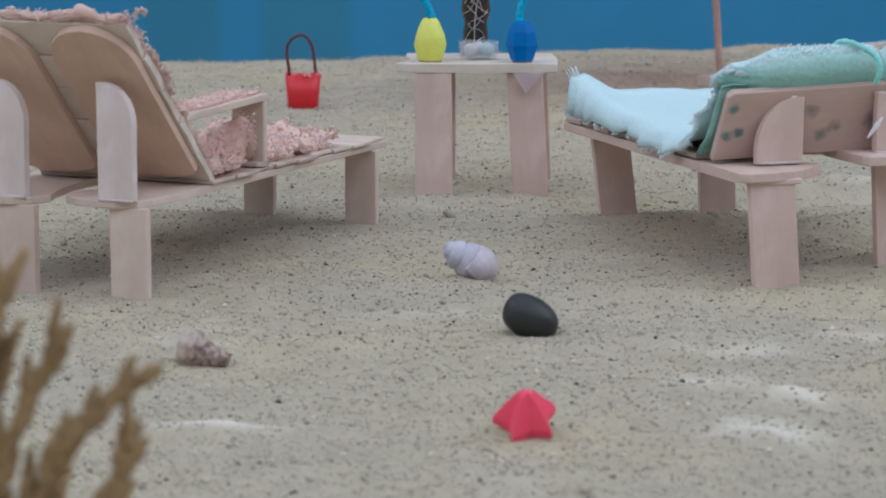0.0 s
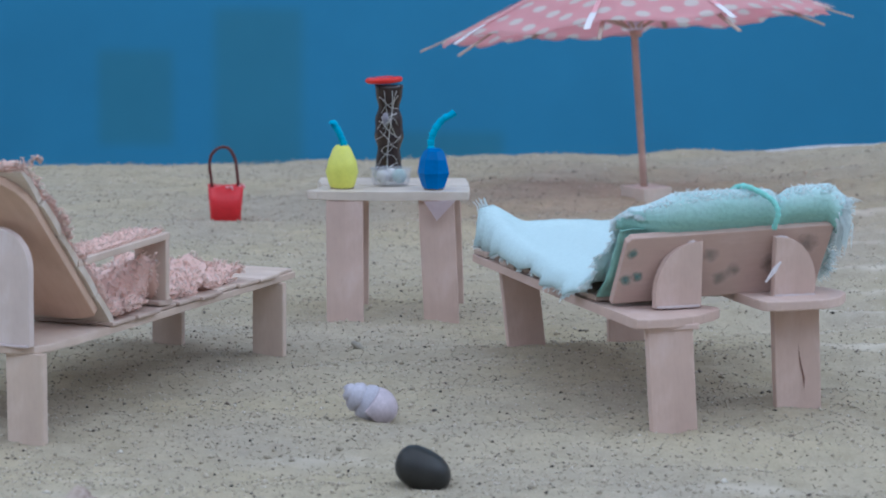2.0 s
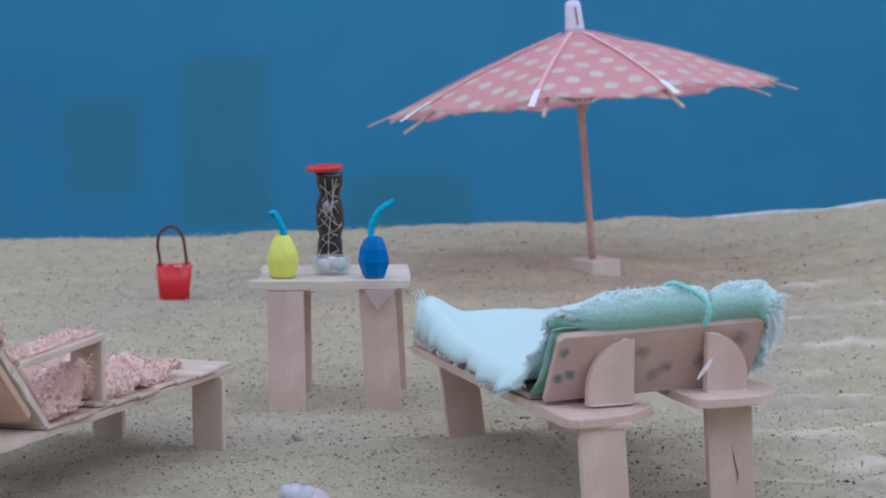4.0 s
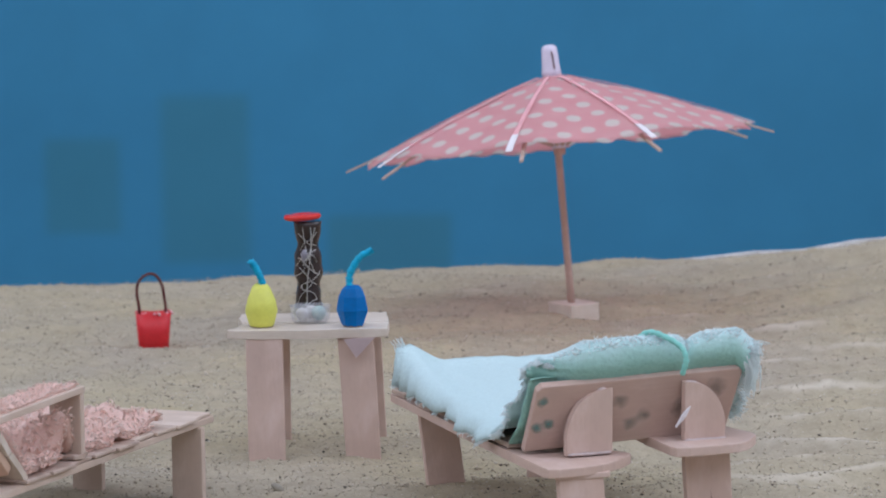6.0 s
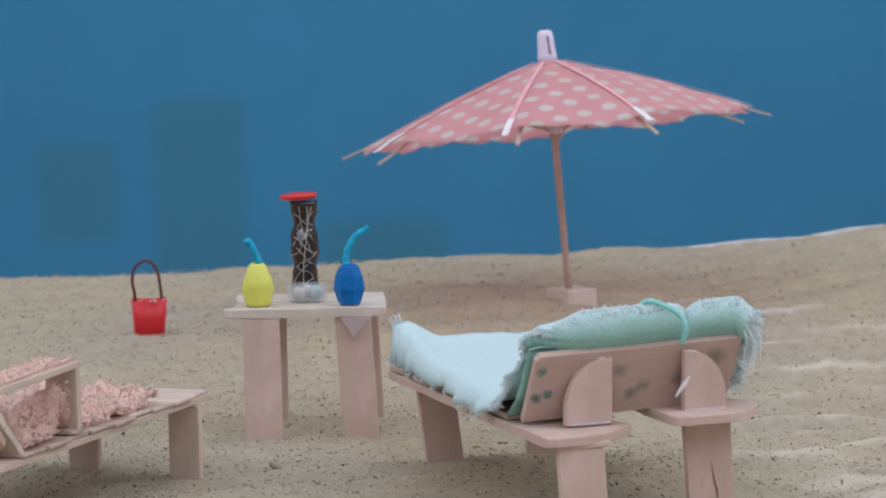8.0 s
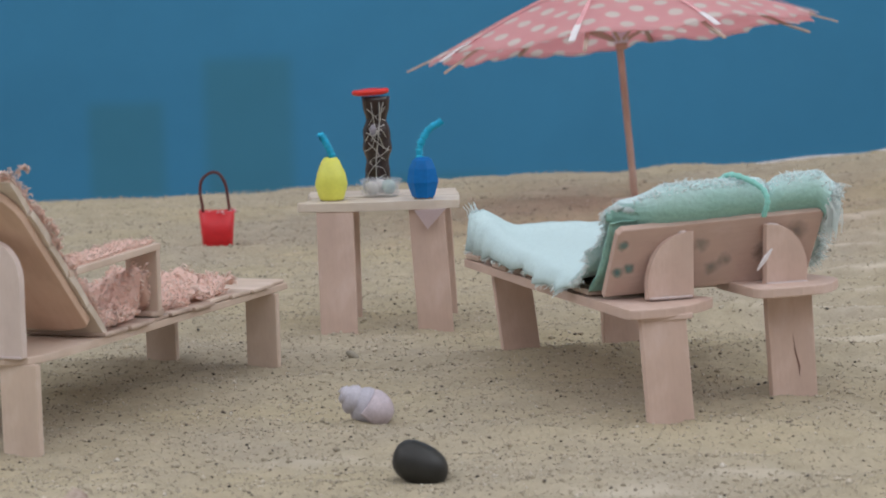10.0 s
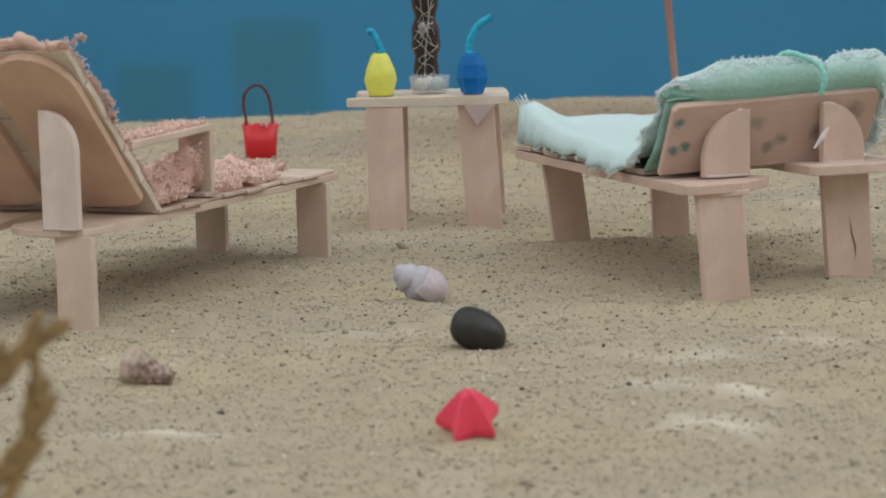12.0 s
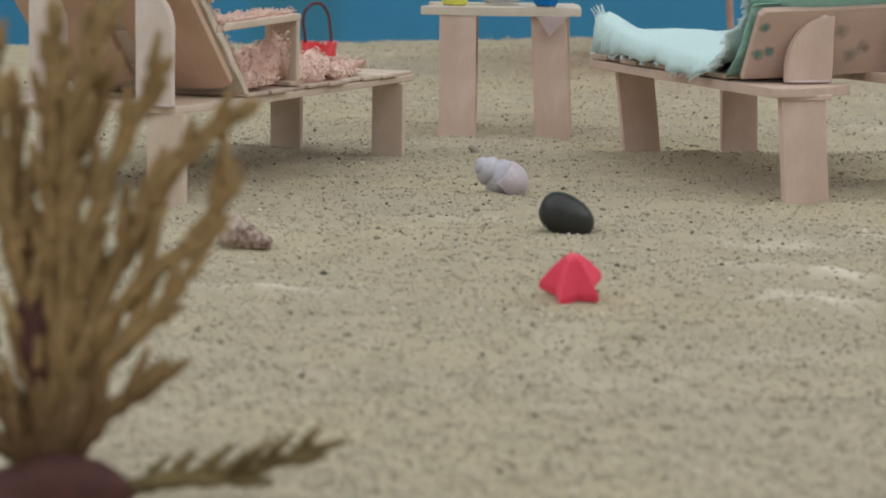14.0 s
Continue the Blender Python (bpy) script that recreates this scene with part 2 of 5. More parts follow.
def lets_light_through(m, colour, share):
    """Thin fibres: part of the light passes into them and out behind."""
    nodes, links = m.node_tree.nodes, m.node_tree.links
    through_part = nodes.new("ShaderNodeBsdfTranslucent")
    through_part.inputs["Color"].default_value = (*colour, 1)
    blend = nodes.new("ShaderNodeMixShader")
    blend.inputs[0].default_value = share
    links.new(nodes["Principled BSDF"].outputs[0], blend.inputs[1])
    links.new(through_part.outputs[0], blend.inputs[2])
    links.new(blend.outputs[0], nodes["Material Output"].inputs["Surface"])


lets_light_through(FILM, (0.85, 0.76, 0.76), 0.6)
lets_light_through(FRINGE, (0.92, 0.97, 0.97), 0.55)
CORD = plain_material("green_cord", (0.30, 0.69, 0.62), 0.9, 0.2, 400)
FLUFF = island_material("pink_fluff", [(0.0, (0.97, 0.70, 0.58)), (0.5, (0.98, 0.80, 0.71)), (1.0, (0.99, 0.91, 0.86))], 0.95)
FLUFFB = plain_material("pink_backing", (0.97, 0.73, 0.64), 0.98, 0.05, 260, 0.5, 0.0007, spec=0.05)
lets_light_through(FLUFF, (0.99, 0.87, 0.81), 0.6)
lets_light_through(FLUFFB, (0.98, 0.78, 0.70), 0.3)
RED = plain_material("red_card", (0.62, 0.015, 0.022), 0.4, 0.15)
WIRE = plain_material("brown_wire", (0.10, 0.018, 0.015), 0.4, 0.3)
YELLOW = plain_material("yellow_plastic", (0.74, 0.75, 0.12), 0.45, 0.08)
BLUE = plain_material("blue_plastic", (0.004, 0.145, 0.455), 0.5, 0.15, spec=0.25)
CYAN = plain_material("cyan_twisted_paper", (0.02, 0.43, 0.68), 0.6, 0.3, 500)
DARKGLASS = plain_material("dark_brown_glaze", (0.030, 0.017, 0.014), 0.18, 0.4)
SILVER = plain_material("silver_thread", (0.55, 0.53, 0.50), 0.35, 0.1, metal=0.6)
REDGLOSS = plain_material("red_gloss", (0.66, 0.02, 0.012), 0.12, 0.05)
GLASS = glass_material()
PEARL = plain_material("pearl", (0.60, 0.585, 0.58), 0.25, 0.08)
PEARLG = plain_material("green_pearl", (0.42, 0.55, 0.52), 0.25, 0.08)
SHELLW = plain_material("pale_lilac_shell", (0.55, 0.48, 0.52), 0.55, 0.22, 260, 0.4)
SHELLG = plain_material("blue_grey_shell", (0.51, 0.49, 0.55), 0.55, 0.2, 260, 0.4)
SHELLB, shell_nodes, shell_links, shell_surface = material("mottled_brown_shell", 0.6, spec=0.3)
band = noise_tex(shell_nodes, shell_links, coords(shell_nodes, shell_links, (1, 1, 1.6)), 620, 3)
mottle = ramp(shell_nodes, shell_links, band, [(0.34, (0.13, 0.075, 0.06)), (0.47, (0.25, 0.17, 0.14)), (0.58, (0.40, 0.31, 0.265)), (0.72, (0.50, 0.42, 0.375))])
shell_place = shell_nodes.new("ShaderNodeSeparateXYZ")
shell_links.new(coords(shell_nodes, shell_links, (100, 100, 100)), shell_place.inputs[0])
mouth = ramp(shell_nodes, shell_links, shell_place.outputs[2], [(0.10, (0.75, 0.75, 0.75)), (0.42, (0, 0, 0))])
shell_links.new(mix(shell_nodes, shell_links, mouth, mottle, (0.56, 0.46, 0.37)), shell_surface.inputs["Base Color"])
bump(shell_nodes, shell_links, shell_surface, band, 0.5, 0.0004)
# grey that paints the highlight on the vase
GLINT = plain_material("grey_glint", (0.30, 0.28, 0.32), 0.3, 0.3)
STONE = plain_material("black_stone", (0.022, 0.022, 0.020), 0.5, 0.3, 200)
STARP = plain_material("pink_plastic", (1.0, 0.085, 0.165), 0.22, 0.02)
lets_light_through(STARP, (1.0, 0.16, 0.27), 0.12)
ROOT = plain_material("dark_red_bark", (0.07, 0.022, 0.018), 0.8, 0.4, 300)

# ---- mesh helpers ----
def part(name, bm, mat, parent, label="", smooth=False):
    """One mesh object from a bmesh, under a thing or a part; with no parent it is a thing of its own."""
    me = bpy.data.meshes.new(name)
    bm.normal_update()
    bm.to_mesh(me)
    bm.free()
    me.materials.append(mat)
    if smooth:
        me.polygons.foreach_set("use_smooth", [True] * len(me.polygons))
    ob = new(name, me)
    if parent is not None:
        ob.parent = parent
    return tagged(ob, label) if label else ob


def thing(name, m, label, category, group=""):
    ob = new(name)
    ob.empty_display_size = 0.01
    ob.matrix_world = m
    return tagged(ob, label, category, group)


def slab(outline, thick, bevel=0.00025):
    """A flat piece in the xy plane from an outline, from z 0 up to thick, with softened edges."""
    bm = bmesh.new()
    bottom = [bm.verts.new((x, y, 0)) for x, y in outline]
    top = [bm.verts.new((x, y, thick)) for x, y in outline]
    bm.faces.new(bottom[::-1])
    bm.faces.new(top)
    n = len(outline)
    for i in range(n):
        bm.faces.new((bottom[i], bottom[(i + 1) % n], top[(i + 1) % n], top[i]))
    rims = [e for e in bm.edges if abs(e.verts[0].co.z - e.verts[1].co.z) < 1e-7]
    bmesh.ops.bevel(bm, geom=rims, offset=bevel, segments=2, profile=0.5, affect="EDGES", clamp_overlap=True)
    return bm


def stick_outline(x0, x1, width, round0=0.0, round1=0.0, steps=10):
    """A craft stick along x; round0 and round1 are the depths of its rounded ends."""
    h, pts = width / 2, []
    if round1 > 0:
        pts += [(x1 - round1 + round1 * math.cos(a), h * math.sin(a)) for a in (-math.pi / 2 + math.pi * i / steps for i in range(steps + 1))]
    else:
        pts += [(x1, -h), (x1, h)]
    if round0 > 0:
        pts += [(x0 + round0 - round0 * math.cos(a), h * math.sin(a)) for a in (math.pi / 2 - math.pi * i / steps for i in range(steps + 1))]
    else:
        pts += [(x0, h), (x0, -h)]
    return pts


def wobble(bm, amount, scale=60, seed=0.0):
    for v in bm.verts:
        p = v.co * scale + Vector((seed, seed * 1.7, 3.1))
        v.co += Vector((noise.noise(p), noise.noise(p + Vector((9, 0, 0))), noise.noise(p + Vector((0, 9, 0))))) * amount
    return bm


def axes(origin, ex, ey, ez):
    return Matrix(((ex[0], ey[0], ez[0], origin[0]), (ex[1], ey[1], ez[1], origin[1]), (ex[2], ey[2], ez[2], origin[2]), (0, 0, 0, 1)))


def placed(bm, m):
    bm.transform(m)
    return bm


def lathe(profile, sides, flat=False, turn=0.0, closed_bottom=True, closed_top=True):
    bm = bmesh.new()
    rings = [[bm.verts.new((r * math.cos(turn + 2 * math.pi * i / sides), r * math.sin(turn + 2 * math.pi * i / sides), z)) for i in range(sides)] for r, z in profile]
    for a, b in zip(rings, rings[1:]):
        for i in range(sides):
            j = (i + 1) % sides
            bm.faces.new((a[i], a[j], b[j], b[i]))
    if closed_bottom:
        bm.faces.new(rings[0][::-1])
    if closed_top:
        bm.faces.new(rings[-1])
    return bm


def tube(bm, points, radii, sides=6, cap=True):
    """Adds a tube along points to bm."""
    rings = []
    up = Vector((0.13, 0.21, 0.97))
    for i, p in enumerate(points):
        d = (Vector(points[min(i + 1, len(points) - 1)]) - Vector(points[max(i - 1, 0)])).normalized()
        a = d.cross(up)
        if a.length < 0.1:
            a = d.cross(Vector((1, 0, 0)))
        a.normalize()
        b = d.cross(a)
        r = radii[i] if isinstance(radii, (list, tuple)) else radii
        rings.append([bm.verts.new(Vector(p) + (a * math.cos(2 * math.pi * k / sides) + b * math.sin(2 * math.pi * k / sides)) * r) for k in range(sides)])
    for s, e in zip(rings, rings[1:]):
        for k in range(sides):
            j = (k + 1) % sides
            bm.faces.new((s[k], s[j], e[j], e[k]))
    if cap:
        bm.faces.new(rings[0][::-1])
        bm.faces.new(rings[-1])
    return bm


def smooth_path(points, steps=6):
    """Catmull-Rom through the points."""
    pts = [Vector(p) for p in points]
    pts = [pts[0] * 2 - pts[1], *pts, pts[-1] * 2 - pts[-2]]
    out = []
    for i in range(1, len(pts) - 2):
        p0, p1, p2, p3 = pts[i - 1:i + 3]
        for k in range(steps):
            t = k / steps
            out.append(0.5 * (2 * p1 + (p2 - p0) * t + (2 * p0 - 5 * p1 + 4 * p2 - p3) * t * t + (3 * p1 - p0 - 3 * p2 + p3) * t ** 3))
    return out + [pts[-2]]


def mesh_object(name, verts, faces, mat, parent=None, smooth=False):
    me = bpy.data.meshes.new(name)
    me.from_pydata(verts, [], faces)
    me.materials.append(mat)
    if smooth:
        me.polygons.foreach_set("use_smooth", [True] * len(me.polygons))
    ob = new(name, me)
    if parent is not None:
        ob.parent = parent
    return ob


# ---- sand and room ----
def smoothstep(a, b, x):
    t = np.clip((x - a) / (b - a), 0, 1)
    return t * t * (3 - 2 * t)


RNG = np.random.default_rng(7)
WAVES = [(RNG.uniform(-1, 1), RNG.uniform(0, 6.28), RNG.uniform(0.6, 1.5)) for _ in range(14)]
DUNES = [(0.062, 0.292, 0.012, 0.010, 0.0016), (0.060, 0.258, 0.014, 0.008, 0.0014), (0.075, 0.276, 0.010, 0.005, 0.0012), (-0.030, 0.262, 0.016, 0.005, 0.0012),
         (0.050, 0.335, 0.015, 0.006, 0.0010), (0.018, 0.230, 0.008, 0.020, 0.0010), (0.155, 0.545, 0.020, 0.006, 0.0018), (0.165, 0.580, 0.022, 0.006, 0.0020),
         (0.140, 0.520, 0.018, 0.005, 0.0014), (0.180, 0.612, 0.022, 0.007, 0.0020), (-0.045, 0.300, 0.016, 0.006, 0.0010), (0.10, 0.30, 0.02, 0.006, 0.0012),
         (0.004, 0.418, 0.010, 0.006, -0.0010), (0.026, 0.350, 0.010, 0.008, -0.0010), (0.1066, 0.411, 0.014, 0.014, 0.0014), (0.0765, 0.394, 0.012, 0.010, -0.0008), (0.104, 0.778, 0.022, 0.012, 0.0012), (-0.0445, 0.740, 0.014, 0.012, -0.0013), (0.0233, 0.2670, 0.0040, 0.0034, 0.0030)]

# brightly lit sand painted into the colour: x, y, half length, half width, strength
LIT_STREAKS = [(0.058, 0.302, 0.008, 0.009, 0.75), (0.063, 0.264, 0.009, 0.009, 0.85), (0.071, 0.288, 0.005, 0.004, 0.95), (-0.026, 0.266, 0.011, 0.0042, 1.0), (0.066, 0.330, 0.012, 0.004, 0.45),
          (0.020, 0.232, 0.006, 0.022, 0.14), (0.160, 0.548, 0.016, 0.004, 0.7), (0.168, 0.584, 0.020, 0.004, 0.75), (0.142, 0.524, 0.014, 0.003, 0.6),
          (0.140, 0.500, 0.012, 0.005, 0.6), (0.150, 0.470, 0.012, 0.005, 0.6), (0.090, 0.345, 0.012, 0.004, 0.4),
          (-0.075, 0.66, 0.020, 0.006, 0.35), (0.006, 0.372, 0.014, 0.004, 0.3), (-0.036, 0.335, 0.010, 0.004, 0.35), (0.03, 0.195, 0.016, 0.006, 0.16), (0.052, 0.215, 0.012, 0.006, 0.2)]

LIT_RNG = random.Random(3)
LIT_STREAKS += [(LIT_RNG.uniform(0.135, 0.225), 0.44 + 0.022 * k + LIT_RNG.uniform(-0.006, 0.006), LIT_RNG.uniform(0.012, 0.030), LIT_RNG.uniform(0.0018, 0.0032), LIT_RNG.uniform(0.40, 0.68)) for k in range(16)]


# height of the sand along its far edge
RIM_X = np.array([-0.18, -0.10, -0.05, 0.0, 0.04, 0.075, 0.11, 0.16, 0.19, 0.208, 0.232, 0.25, 0.30])
RIM_Z = np.array([0.0008, 0.0022, 0.0033, 0.0045, 0.0058, 0.0076, 0.0066, 0.0072, 0.0103, 0.0126, 0.0162, 0.0180, 0.0208])


def sand_height(x, y):
    x, y = np.asarray(x, float), np.asarray(y, float)
    xc = np.clip(x, -0.18, 0.30)
    z = smoothstep(0.56, 0.93, y) * np.interp(xc, RIM_X, RIM_Z)
    z = z + 0.0006 * np.exp(-((x - 0.115) / 0.035) ** 2 - ((y - 0.425) / 0.06) ** 2)
    k = 0.00052 * (0.5 + smoothstep(0.05, 0.16, x) * 1.3)
    for i, (a, b, c) in enumerate(WAVES):
        freq = 60 * c + 22 * i
        z = z + k * 12 / (6 + i * 1.7) * np.sin(freq * (y + 0.30 * a * x) + b + 1.6 * np.sin(21 * x * c + b)) * np.sin(17 * x * (1 + 0.3 * i) + b * 2 + 9 * a * y)
    for cx, cy, sx, sy, h in DUNES:
        z = z + h * np.exp(-((x - cx) / sx) ** 2 - ((y - cy) / sy) ** 2)
    return z


def ground_z(x, y):
    return float(sand_height(x, y))


SAND_GRID = {}


def lit_at(x, y):
    """How far the painted lit tone covers the sand, 0 to 1."""
    lit_sand = np.zeros(np.shape(x))
    for cx, cy, sx, sy, h in LIT_STREAKS:
        wob = 0.35 * np.sin(x * 310 + cy * 900) + 0.25 * np.sin(x * 700 + y * 240)
        lit_sand = np.maximum(lit_sand, 0.95 * h * np.exp(-(((x - cx) / sx) ** 2 + ((y - cy) / sy + wob) ** 2) ** 1.3))
    return lit_sand


def surface_z(x, y):
    """Height of the built sand, with its fine roughness, at many places."""
    xs, ys, gz = SAND_GRID["xs"], SAND_GRID["ys"], SAND_GRID["gz"]
    i = np.clip(np.searchsorted(xs, x) - 1, 0, len(xs) - 2)
    j = np.clip(np.searchsorted(ys, y) - 1, 0, len(ys) - 2)
    fx, fy = (x - xs[i]) / (xs[i + 1] - xs[i]), (y - ys[j]) / (ys[j + 1] - ys[j])
    return (gz[j, i] * (1 - fx) + gz[j, i + 1] * fx) * (1 - fy) + (gz[j + 1, i] * (1 - fx) + gz[j + 1, i + 1] * fx) * fy


def build_sand():
    xs = np.concatenate([np.linspace(-0.60, -0.188, 30), np.arange(-0.186, 0.300, 0.0016), np.linspace(0.302, 0.70, 28)])
    ys = np.concatenate([np.linspace(-0.40, 0.07, 30), np.arange(0.072, 0.940, 0.0016)])
    gx, gy = np.meshgrid(xs, ys)
    gz = sand_height(gx, gy) + RNG.normal(0, 0.00006, gx.shape)
    rough = RNG.normal(0, 1, gx.shape)
    for _ in range(3):
        rough = (rough + np.roll(rough, 1, 0) + np.roll(rough, -1, 0) + np.roll(rough, 1, 1) + np.roll(rough, -1, 1)) / 5
    gz = gz + 0.00022 * rough / rough.std()
    SAND_GRID.update(xs=xs, ys=ys, gz=gz)
    edge = smoothstep(0.930, 0.940, gy)
    gz = gz - edge * 0.012 - 0.0012 * smoothstep(0.908, 0.934, gy) * (0.5 + 0.5 * np.sin(41 * gx + 3 * np.sin(23 * gx)))
    verts = np.stack([gx, gy, gz], -1).reshape(-1, 3)
    w = len(xs)
    i = (np.arange(len(ys) - 1)[:, None] * w + np.arange(w - 1)[None, :]).ravel()
    faces = np.stack([i, i + 1, i + w + 1, i + w], 1)
    ob = mesh_object("ground", verts.tolist(), faces.tolist(), SAND, None, True)
    lit_sand = lit_at(gx, gy)
    layer = ob.data.attributes.new("lit_sand", "FLOAT", "POINT")
    layer.data.foreach_set("value", lit_sand.astype(np.float32).ravel())
    tagged(ob, "pale beige sand with low ripples and dark grains", "sand", kind="structure")


def scatter(name, n, power, mean, spread, long, mat, label):
    """Loose grains lying on the sand, denser towards the near side."""
    y = 0.10 + 0.83 * RNG.random(n) ** power
    half = 0.046 + 0.180 * (y + 0.13)
    x = 0.012 + 0.052 * (y + 0.13) + half * RNG.uniform(-1, 1, n)
    z = surface_z(x, y)
    keep = RNG.random(n) > 0.92 * lit_at(x, y)
    x, y, z, n = x[keep], y[keep], z[keep], int(keep.sum())
    size = mean * np.exp(RNG.normal(0, spread, n))
    base = np.array([(1, 0, 0), (-0.6, 0.8, 0), (-0.5, -0.85, 0), (0.1, 0, 0.9), (0, 0.05, -0.8)], float)
    tri = np.array([(0, 1, 3), (1, 2, 3), (2, 0, 3), (1, 0, 4), (2, 1, 4), (0, 2, 4)])
    ang = RNG.uniform(0, 6.28, n)
    c, s = np.cos(ang), np.sin(ang)
    v = base[None] * (size[:, None, None] * RNG.uniform(0.6, 1.3, (n, 5, 1)))
    v[:, :, 0] *= RNG.uniform(1.0, long, (n, 1))
    vx = v[:, :, 0] * c[:, None] - v[:, :, 1] * s[:, None] + x[:, None]
    vy = v[:, :, 0] * s[:, None] + v[:, :, 1] * c[:, None] + y[:, None]
    vz = v[:, :, 2] + z[:, None] + size[:, None] * 0.25
    verts = np.stack([vx, vy, vz], -1).reshape(-1, 3)
    faces = (tri[None] + 5 * np.arange(n)[:, None, None]).reshape(-1, 3)
    me = bpy.data.meshes.new(name)
    me.vertices.add(len(verts)); me.vertices.foreach_set("co", verts.ravel())
    me.loops.add(faces.size); me.loops.foreach_set("vertex_index", faces.ravel().astype(np.int32))
    me.polygons.add(len(faces)); me.polygons.foreach_set("loop_start", np.arange(0, faces.size, 3, dtype=np.int32))
    me.update()
    me.materials.append(mat)
    tagged(new(name, me), label, "sand", kind="stuff")


def build_grains():
    scatter("sand_grains", 130000, 1.3, 0.00023, 0.42, 1.3, GRAINS, "loose beige sand grains lying on the sand")
    scatter("dark_grains", 5800, 0.75, 0.00026, 0.32, 1.9, DARKGRAINS, "sparse black grit lying on the sand")


def box_mesh(name, lo, hi, mat, label, category):
    bm = bmesh.new()
    bmesh.ops.create_cube(bm, size=1)
    for v in bm.verts:
        v.co = Vector([(a + b) / 2 + c * (b - a) for a, b, c in zip(lo, hi, v.co)])
    return tagged(part(name, bm, mat, None), label, category, kind="structure")


def build_room():
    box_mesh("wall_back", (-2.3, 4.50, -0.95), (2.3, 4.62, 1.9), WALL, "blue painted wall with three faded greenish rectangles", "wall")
    # the rest of the room is unseen and added; its cream sides bounce light
    box_mesh("wall_front", (-2.3, -2.2, -0.95), (2.3, -2.08, 1.9), CREAM, "unseen added cream wall in front, bounces light", "wall")
    box_mesh("wall_left", (-2.42, -2.2, -0.95), (-2.302, 4.62, 1.9), CREAM, "unseen added cream side wall, bounces light", "wall")
    box_mesh("wall_right", (2.302, -2.2, -0.95), (2.42, 4.62, 1.9), CREAM, "unseen added cream side wall, bounces light", "wall")
    box_mesh("floor", (-2.42, -2.2, -1.05), (2.42, 4.62, -0.952), GREYF, "plain grey floor below the display", "floor")
    box_mesh("ceiling", (-2.42, -2.2, 1.902), (2.42, 4.62, 2.0), CREAM, "unseen added cream ceiling, bounces light", "ceiling")
    box_mesh("plinth", (-0.60, -0.40, -0.952), (0.70, 0.940, -0.010), WHITE, "white board that carries the sand", "board")
    bm = bmesh.new()
    xs = np.linspace(-0.60, 0.70, 60)
    rows = []
    for x in xs:
        top = ground_z(x, 0.926) - 0.0030 + 0.0030 * (math.exp(-((x - 0.185) / 0.018) ** 2) + math.exp(-((x - 0.235) / 0.025) ** 2))
        rows.append([bm.verts.new((x, yy, zz)) for yy, zz in ((0.9415, -0.05), (0.9415, top), (0.9445, top), (0.9445, -0.05))])
    for a, b in zip(rows, rows[1:]):
        for k in range(3):
            bm.faces.new((a[k], a[k + 1], b[k + 1], b[k]))
    tagged(part("trim", bm, WHITE, None), "thin white card rim at the far edge of the sand", "rim", kind="structure")


# ---- loungers ----
def board(thing_ob, name, outline, thick, m, mat=None, label="", seed=0.0, rough=0.00015):
    ob = part(name, wobble(slab(outline, thick), rough, 90, seed), mat or BIRCH, thing_ob, label)
    ob.matrix_local = m
    return ob


def upright(u, w, z0):
    """Matrix of a stick that stands with its length up (its x), width along w and thickness along -u."""
    return axes((w, u, z0), (0, 0, 1), (1, 0, 0), (0, 1, 0))


def along(u, w, z):
    """Length along u, width across, thickness up; here x is w and y is u in the thing's own space."""
    return axes((w, u, z), (0, 1, 0), (-1, 0, 0), (0, 0, 1))


def across(u, w, z):
    return axes((w, u, z), (1, 0, 0), (0, 1, 0), (0, 0, 1))


def quarter_post(width, height, drop, right):
    """Stick end with one straight side and one shoulder rounded off; x up, y across."""
    h = width / 2
    side = -1 if right else 1
    pts = [(0, -side * h), (height, -side * h), (height, -side * (h - 0.0012))]
    for i in range(1, 11):
        a = math.pi / 2 * i / 10
        pts.append((height - drop + drop * math.cos(a), -side * (h - 0.0012) + side * (width - 0.0012) * math.sin(a)))
    pts.append((0, side * h))
    return pts if right is False else pts[::-1]


def fluff(name, samples, parent, size, seed, label=""):
    """Curly tufts at places given with their normals, joined into one mesh."""
    rnd = random.Random(seed)
    bm = bmesh.new()
    for p, n in samples:
        clump = Vector((noise.noise(Vector(p) * 700), noise.noise(Vector(p) * 700 + Vector((5, 0, 0))), noise.noise(Vector(p) * 700 + Vector((0, 5, 0)))))
        tuft = (Vector(n) + clump * 1.6 + Vector((rnd.uniform(-1, 1), rnd.uniform(-1, 1), rnd.uniform(-0.5, 0.8))) * 0.5).normalized()
        long = size * rnd.uniform(0.7, 1.3) * (1.0 + 0.6 * noise.noise(Vector(p) * 500 + Vector((0, 0, 7))))
        for _ in range(2):
            d = (tuft + Vector((rnd.uniform(-1, 1), rnd.uniform(-1, 1), rnd.uniform(-1, 1))) * 0.45).normalized()
            s = long * rnd.uniform(0.7, 1.2)
            side = d.orthogonal().normalized()
            side = side * math.cos(rnd.uniform(0, 6.28)) + d.cross(side) * math.sin(rnd.uniform(0, 6.28))
            q = Vector(p) + side * s * rnd.uniform(-0.3, 0.3)
            tube(bm, [q, q + d * s * 0.5 + side * s * 0.25, q + d * s * 0.9 + side * s * 0.1, q + d * s * 0.95 - side * s * rnd.uniform(0.1, 0.5)], [s * 0.10, s * 0.14, s * 0.12, s * 0.06], 3, False)
    ob = part(name, bm, FLUFF, parent, label, True)
    ob["kind"] = "stuff"
    return ob


